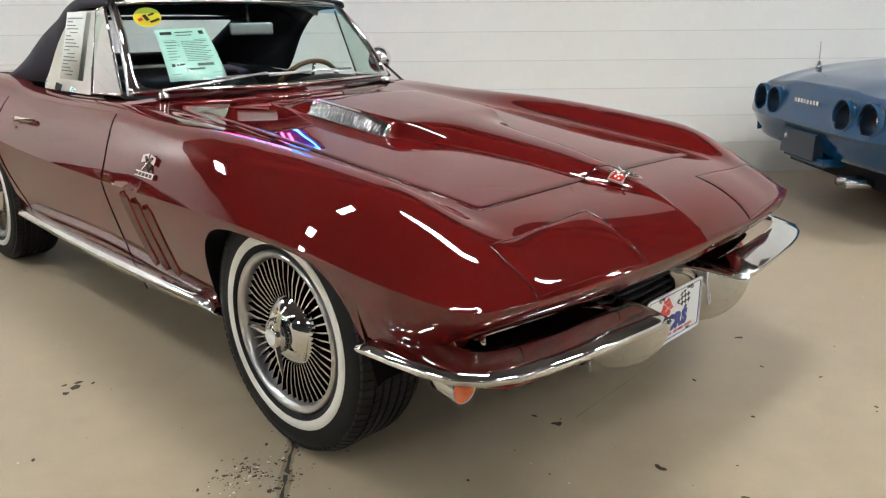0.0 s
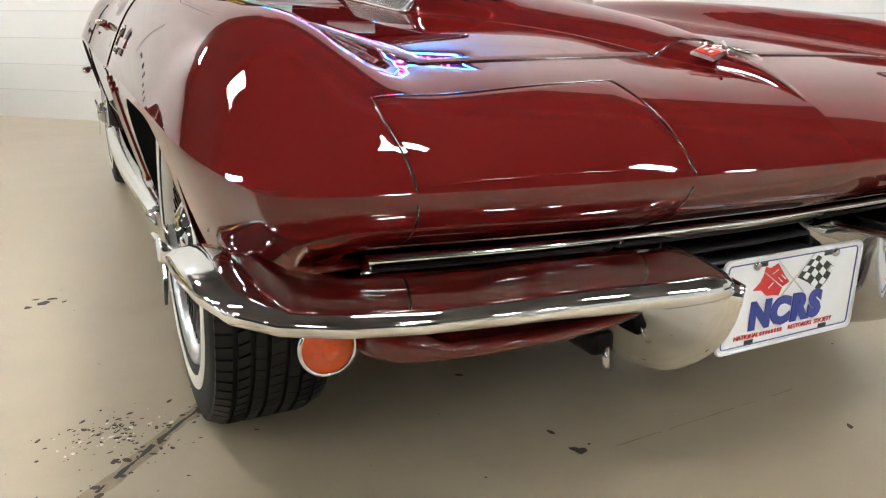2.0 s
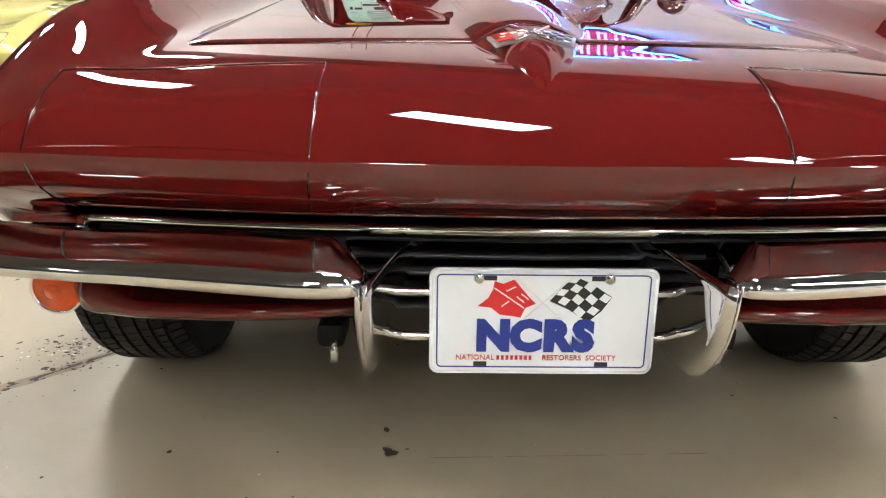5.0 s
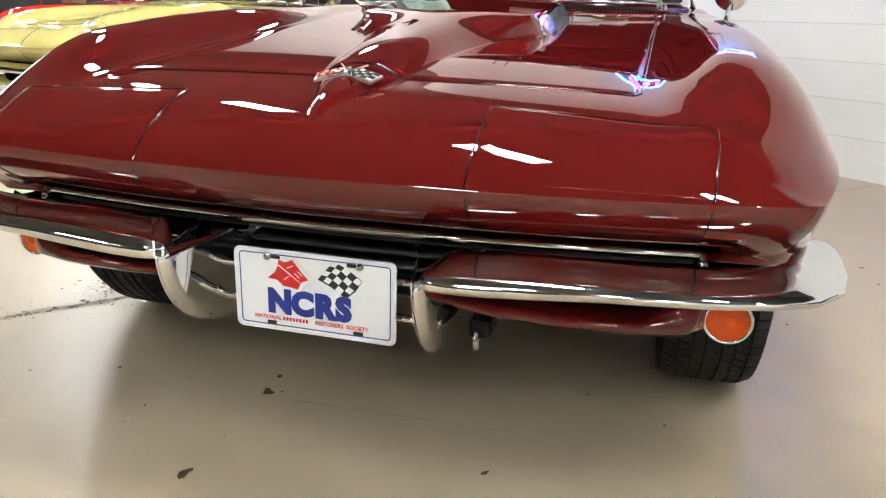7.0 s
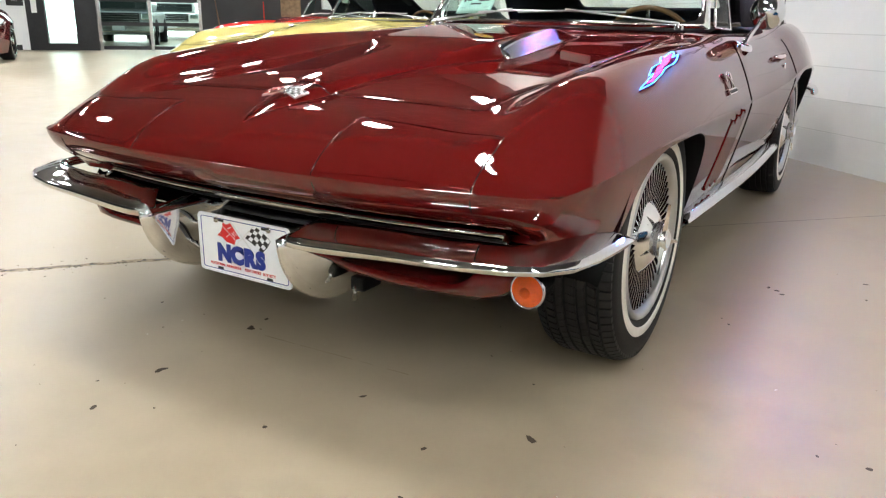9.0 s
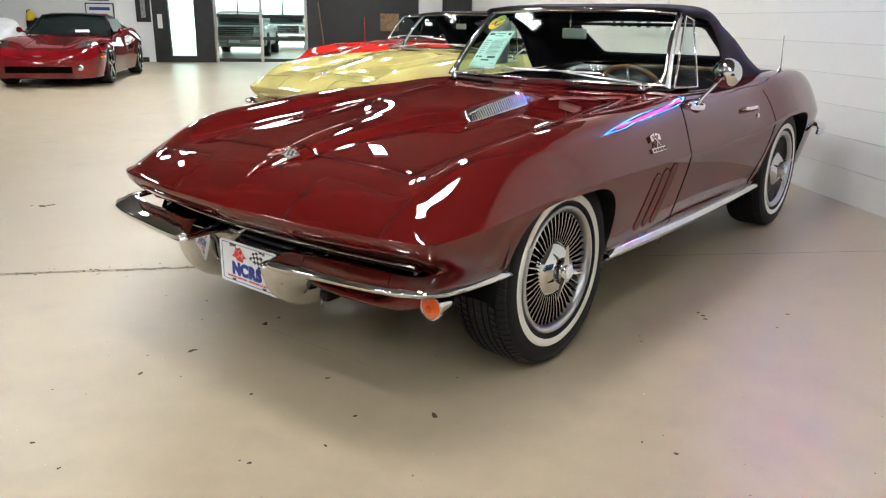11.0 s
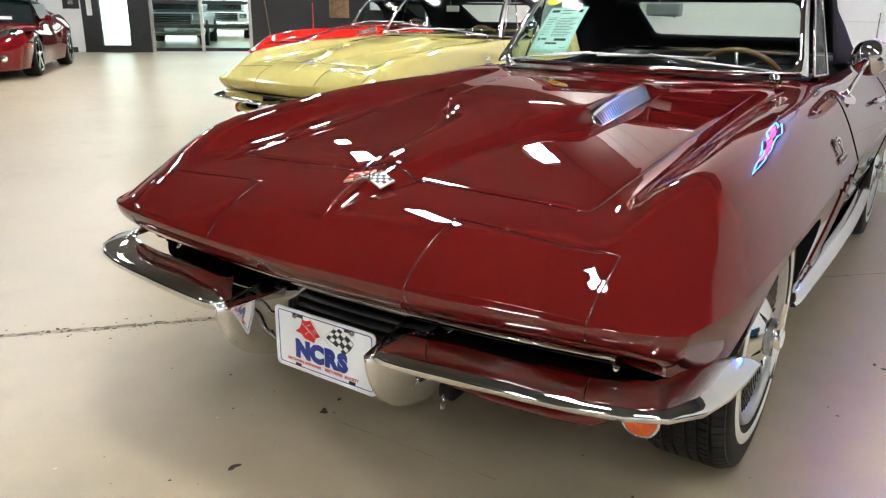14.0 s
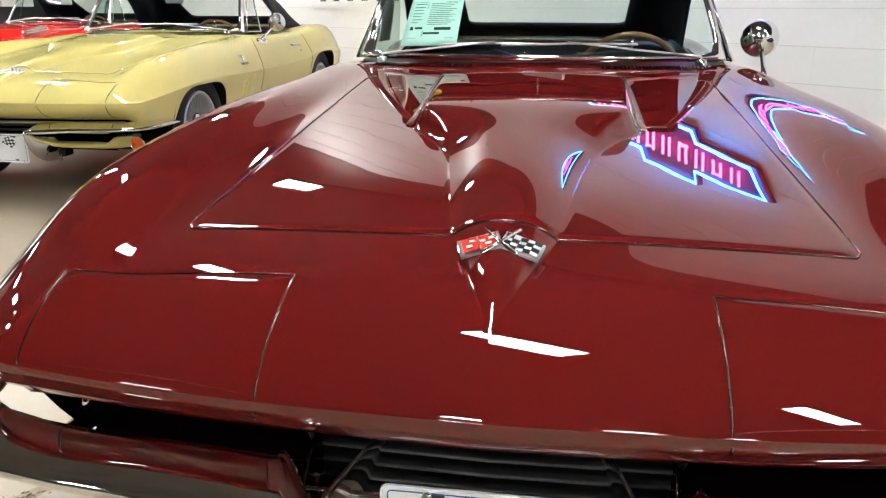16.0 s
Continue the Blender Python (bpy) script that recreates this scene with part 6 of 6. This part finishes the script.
# ---- neon sign on the white wall ----
def neon_sign(s, z):
    t = thing("neon_sign", "bow-tie shaped neon sign with blue outline and red strokes", "neon sign")
    c = room(s, WALL_A - 0.10, z)
    t.matrix_world = Matrix.Translation(c) @ Matrix(((-ALONG.x, 0, -ACROSS.x, 0), (-ALONG.y, 0, -ACROSS.y, 0), (0, 1, 0, 0), (0, 0, 0, 1)))
    def bow(w, h, m, n, k):
        lean = 0.10 * k
        return [(-w + lean * 0, -m, 0), (-w + 0.16 * k, m, 0), (-n + 0.03, m, 0), (-n + 0.08, h, 0), (n + 0.03, h, 0), (n, m, 0), (w, m, 0), (w - 0.16 * k, -m, 0), (n - 0.03, -m, 0), (n - 0.08, -h, 0), (-n - 0.03, -h, 0), (-n, -m, 0)]
    o = bow(0.80, 0.175, 0.095, 0.25, 1.0)
    flat_poly("sign_back", [(x * 1.05, y * 1.1, -0.02) for x, y, q in o], NEON_BACK, t, "dark blue sign face", 0.05, (0, 0, 1))
    tube("neon_outline", o + [o[0]], 0.010, NEON_BLUE, t, "glowing blue neon tube", segs=8, up=(0, 0, 1))
    for k in range(9):
        x = -0.56 + 0.14 * k
        h = 0.048 if abs(x) > 0.3 else 0.060
        for q in (-0.028, 0.028):
            tube("neon_stroke", [(x + q - 0.012, -h, 0.01), (x + q + 0.012, h, 0.01)], 0.009, NEON_RED, t, "glowing red neon stroke", segs=6)
        if k % 2:
            tube("neon_stroke", [(x - 0.03, 0.8 * h * (k % 4 - 2), 0.01), (x + 0.03, 0.8 * h * (k % 4 - 2), 0.01)], 0.009, NEON_RED, t, "glowing red neon stroke", segs=6)
    for x0, x1 in ((-0.3, -0.9), (-0.22, -0.7)):
        tube("power_cord", [(x0, -0.28, -0.06), (x0 - 0.05, -0.42, -0.07), ((x0 + x1) / 2 - 0.1, -0.50, -0.07), (x1 - 0.3, -0.42, -0.07), (x1 - 0.9, -0.40, -0.07), (x1 - 1.5, -0.1, -0.07), (x1 - 1.7, 0.6, -0.07)], 0.006, BLACK, t, "black power cord", segs=6)
    return t


neon_sign(1.74, 2.03)

# ---- far end: doors, notices, covered car, tools ----
def far(a, z, d=0.0):
    return room(FAR_S - d, a, z)


def far_box(name, a0, a1, z0, z1, d0, d1, material, parent=None, label="", bevel=0.0):
    return room_box(name, FAR_S - d1, FAR_S - d0, a0, a1, z0, z1, material, parent, label, bevel)


door = thing("door_1", "dark framed glass entrance door with daylight behind", "door", kind="structure")
for n, a0, a1, z0, z1 in (("door_jamb", -5.12, -4.72, 0, 2.75), ("door_jamb", -4.08, -3.60, 0, 2.75), ("door_head", -4.72, -4.08, 2.2, 2.75), ("door_rail", -4.72, -4.08, 0, 0.16)):
    far_box(n, a0, a1, z0, z1, -0.12, 0.04, FRAME_DARK, door)
far_box("door_pane", -4.72, -4.08, 0.16, 2.2, -0.03, -0.02, GLASS, door).visible_shadow = False
far_box("door_notice", -5.0, -4.88, 0.85, 1.2, 0.04, 0.045, PAPER_WHITE, door)
gate = thing("door_2", "glazed sectional garage door with pale aluminium bars", "garage door", kind="structure")
for k in range(5):
    z = 0.02 + 0.56 * k
    far_box("door_rail", -3.60, -1.20, z, z + 0.085, -0.08, -0.02, FRAME_DARK if k in (0, 1, 2) else STEEL, gate)
for a in (-3.60, -2.44, -1.28):
    far_box("door_stile", a, a + 0.08, 0, 2.75, -0.085, -0.015, STEEL, gate)
for a in (-3.0, -1.85):
    far_box("door_muntin", a, a + 0.035, 1.15, 2.75, -0.08, -0.02, FRAME_DARK, gate)
for k in range(4):
    for a in (-3.52, -2.36):
        far_box("pane", a, a + 1.08, 0.105 + 0.56 * k, 0.58 + 0.56 * k, -0.055, -0.05, GLASS, gate).visible_shadow = False
far_box("baseboard", BACK_A, -5.3, 0, 0.12, 0, 0.015, FRAME_DARK)
tagged(bpy.data.objects["baseboard"], "dark skirting strip", "baseboard", kind="structure")


def parked_car(a, s, tone, label):
    t = thing("parked_car", label, "car")
    paint = plain("outside_car_paint", tone, 0.35, coat=0.6)
    room_box("car_body", s, s + 4.4, a - 0.90, a + 0.90, 0.30, 0.92, paint, t, "", 0.10)
    room_box("car_cab", s + 1.3, s + 3.2, a - 0.78, a + 0.78, 0.88, 1.34, paint, t, "", 0.20)
    room_box("car_screen", s + 1.26, s + 1.5, a - 0.64, a + 0.64, 0.96, 1.24, DARK_GLASS, t, "dark windscreen", 0.04)
    room_box("car_grille", s - 0.025, s + 0.05, a - 0.55, a + 0.55, 0.62, 0.88, BLACK, t, "dark grille", 0.02)
    for k in range(4):
        room_box("grille_slat", s - 0.04, s - 0.02, a - 0.53, a + 0.53, 0.645 + 0.06 * k, 0.665 + 0.06 * k, STEEL, t)
    for sd in (-1, 1):
        room_box("car_headlight", s - 0.02, s + 0.06, a + sd * 0.74 - 0.15, a + sd * 0.74 + 0.15, 0.70, 0.88, CHROME, t, "clear headlight", 0.03)
    room_box("car_bumper", s - 0.09, s + 0.06, a - 0.93, a + 0.93, 0.36, 0.58, STEEL, t, "bright front bumper", 0.04)
    room_box("number_plate", s - 0.10, s - 0.085, a - 0.16, a + 0.16, 0.42, 0.54, PLATE_WHITE, t)
    for q in (0.8, 3.7):
        for sd in (-1, 1):
            w = lathe("car_wheel", [(-0.12, 0.2), (-0.12, 0.36), (0.12, 0.36), (0.12, 0.2)], RUBBER, t, "", 28, "Y", (0, 0, 0))
            w.data.transform(Matrix.Translation(room(s + q, a + sd * 0.82, 0.36)) @ Matrix.Rotation(ROOM_TURN, 4, "Z"))
    return t


parked_car(-3.5, FAR_S + 2.8, (0.36, 0.38, 0.40), "silver car parked outside the glazed door")
parked_car(-2.5, FAR_S + 8.5, (0.75, 0.75, 0.75), "white car parked out in the yard")

# notices on the white end wall
def notice(a0, a1, z0, z1, inks, label):
    t = thing("wall_notice", label, "sign", group="wall notices")
    far_box("notice_frame", a0, a1, z0, z1, 0.0, 0.02, FRAME_DARK, t)
    far_box("notice_sheet", a0 + 0.03, a1 - 0.03, z0 + 0.03, z1 - 0.03, 0.02, 0.024, PAPER_WHITE, t)
    for k, ink in enumerate(inks):
        z = z1 - 0.1 - 0.16 * k
        far_box("print_bar", a0 + 0.1, a1 - 0.1 - 0.06 * (k % 2), z - 0.08, z, 0.024, 0.027, ink, t)
    return t


notice(-6.75, -6.05, 0.95, 1.45, (INK_BLUE, INK_RED), "white framed notice with blue and red print")
notice(-6.65, -6.15, 1.50, 2.0, (INK_RED, INK_BLUE), "white framed poster with red and blue print")
poster = thing("wall_poster", "tall black poster with a pale centre figure", "poster")
far_box("poster_sheet", -5.52, -5.16, 1.0, 1.9, 0.0, 0.02, INK_BLACK, poster)
far_box("poster_band", -5.40, -5.28, 1.1, 1.75, 0.02, 0.024, STEEL, poster)
ext = thing("fire_extinguisher", "yellow fire extinguisher hung on the white wall", "fire extinguisher")
e0 = far(-8.05, 0, 0.12)
lathe("cylinder", [(0.75, 0.0), (0.75, 0.10), (1.08, 0.11), (1.18, 0.08), (1.22, 0.03), (1.25, 0.03), (1.25, 0.0)], STICKER_YELLOW, ext, "", 24, "Z", tuple(e0))
lathe("label_band", [(0.80, 0.112), (1.0, 0.113)], BLACK, ext, "", 24, "Z", tuple(e0))
tube("hose", [e0 + Vector((0, 0, 1.26)), e0 + Vector((-0.12, -0.02, 1.24)), e0 + Vector((-0.17, -0.02, 1.05))], 0.015, BLACK, ext)

# car under a silver cover
cov = thing("covered_car", "car under a wrinkled silver-grey fabric cover", "car cover")
rows = []
for i, s in enumerate(np.linspace(0, 1, 60)):
    row = []
    hgt = 0.62 + 0.42 * math.exp(-(((s - 0.52) / 0.22) ** 2)) - 0.25 * max(0, abs(s - 0.5) - 0.42) / 0.08
    for k, a in enumerate(np.linspace(-1, 1, 41)):
        th = a * math.pi / 2
        u, v = math.copysign(abs(math.sin(th)) ** 0.55, th), max(0.0, math.cos(th)) ** 0.45
        wr = 0.07 * noise.noise(Vector((s * 16, a * 8, 1.3))) + 0.03 * noise.noise(Vector((s * 40, a * 15, 7.7))) + 0.015 * math.sin(20 * s + 9 * a)
        p = room(12.2 + 4.4 * s + wr, -7.9 + 0.92 * u * (0.75 + 0.25 * min(1, 6 * s, 6 * (1 - s))) + wr, 0.03 + (hgt + wr) * v)
        row.append(p)
    rows.append(row)
sheet("fabric_cover", rows, plain("silver_cover_cloth", (0.70, 0.71, 0.72), 0.4, 0.1, vary=0.15, bump=0.3, bump_scale=60), cov)

# black wall: tools and a board
broom = thing("broom", "wooden-handled broom leaning on the black wall", "broom")
tube("handle", [far(-0.72, 0.03, 0.28), far(-0.9, 1.55, 0.05)], 0.014, WOOD, broom)
far_box("broom_head", -0.9, -0.55, 0.0, 0.08, 0.2, 0.34, BLACK, broom)
shovel = thing("shovel", "red-handled shovel leaning on the black wall", "shovel")
tube("handle", [far(0.3, 0.1, 0.25), far(0.3, 1.2, 0.05)], 0.014, ENAMEL_RED, shovel)
flat_poly("blade", [far(0.2, 0.0, 0.30), far(0.4, 0.0, 0.30), far(0.4, 0.25, 0.24), far(0.2, 0.25, 0.24)], STEEL, shovel, "", 0.004)
board = thing("cork_board", "worn brown board hung on the black wall", "board")
far_box("board", 0.72, 1.22, 0.85, 1.3, 0.0, 0.04, plain("worn_cork", (0.25, 0.16, 0.09), 0.8, vary=0.5, scale=12), board, "", 0.02)
cabinet = thing("white_cabinet", "white wall cabinet on the black wall", "cabinet")
far_box("cabinet_body", 1.75, 2.35, 1.05, 1.9, 0.0, 0.3, WALL_PLAIN, cabinet, "", 0.01)

# poster on the white wall
banner = thing("wall_banner", "framed white wall banner with small printed marks", "poster")
room_box("banner_frame", 4.85, 6.75, WALL_A - 0.03, WALL_A, 1.03, 1.75, WALL_PLAIN, banner)
room_box("banner_sheet", 4.88, 6.72, WALL_A - 0.034, WALL_A - 0.03, 1.06, 1.72, PAPER_WHITE, banner)
for k in range(6):
    room_box("print_mark", 5.0 + 0.28 * k, 5.12 + 0.28 * k, WALL_A - 0.037, WALL_A - 0.034, 1.10, 1.15 + 0.02 * (k % 3), (STEEL, FRAME_DARK, STEEL)[k % 3], banner)
outlet = thing("wall_outlet", "grey electrical box on the white wall", "outlet")
room_box("outlet_box", -2.05, -1.93, WALL_A - 0.045, WALL_A, 1.27, 1.45, STEEL, outlet, "", 0.006)

# ---- blocks of the white wall ----
block_bm = box_bm(-0.2030, 0.2030, -0.012, 0.012, -0.0985, 0.0985)
bmesh.ops.bevel(block_bm, geom=[e for e in block_bm.edges if all(v.co.y < 0 for v in e.verts) and abs(e.verts[0].co.z - e.verts[1].co.z) < 0.01], offset=0.004, segments=1, affect="EDGES")
block_me = bpy.data.meshes.new("block")
block_bm.to_mesh(block_me)
block_bm.free()
block_me.materials.append(WALL_PAINT)
turn = Matrix.Rotation(ROOM_TURN, 4, "Z")
count = 0
far_v, far_f = [], []
for c in range(21):
    z = 0.020 - 0.1016 + 0.2032 * c
    for k in range(-20, 45):
        s = k * 0.4064 + (0.2032 if c % 2 else 0.0)
        if not NEAR_S + 0.2 < s < FAR_S - 0.2:
            continue
        jig = random.Random(c * 977 + k)
        p = room(s, WALL_A + 0.008 + jig.uniform(-0.0004, 0.0004), max(z, 0.0))
        if c < 8 and -5.0 < s < 9.5 and count < 290:
            b = new("block", block_me)
            b.parent = wall
            b.matrix_local = Matrix.Translation(p) @ turn
            count += 1
        else:
            base = len(far_v)
            for v in block_me.vertices:
                far_v.append(Matrix.Translation(p) @ turn @ v.co)
            for f in block_me.polygons:
                far_f.append(tuple(base + i for i in f.vertices))
rest = obj("block_rest", mesh_of("block_rest", far_v, far_f, WALL_PAINT, False), wall, "painted blocks")
rest["kind"] = "stuff"
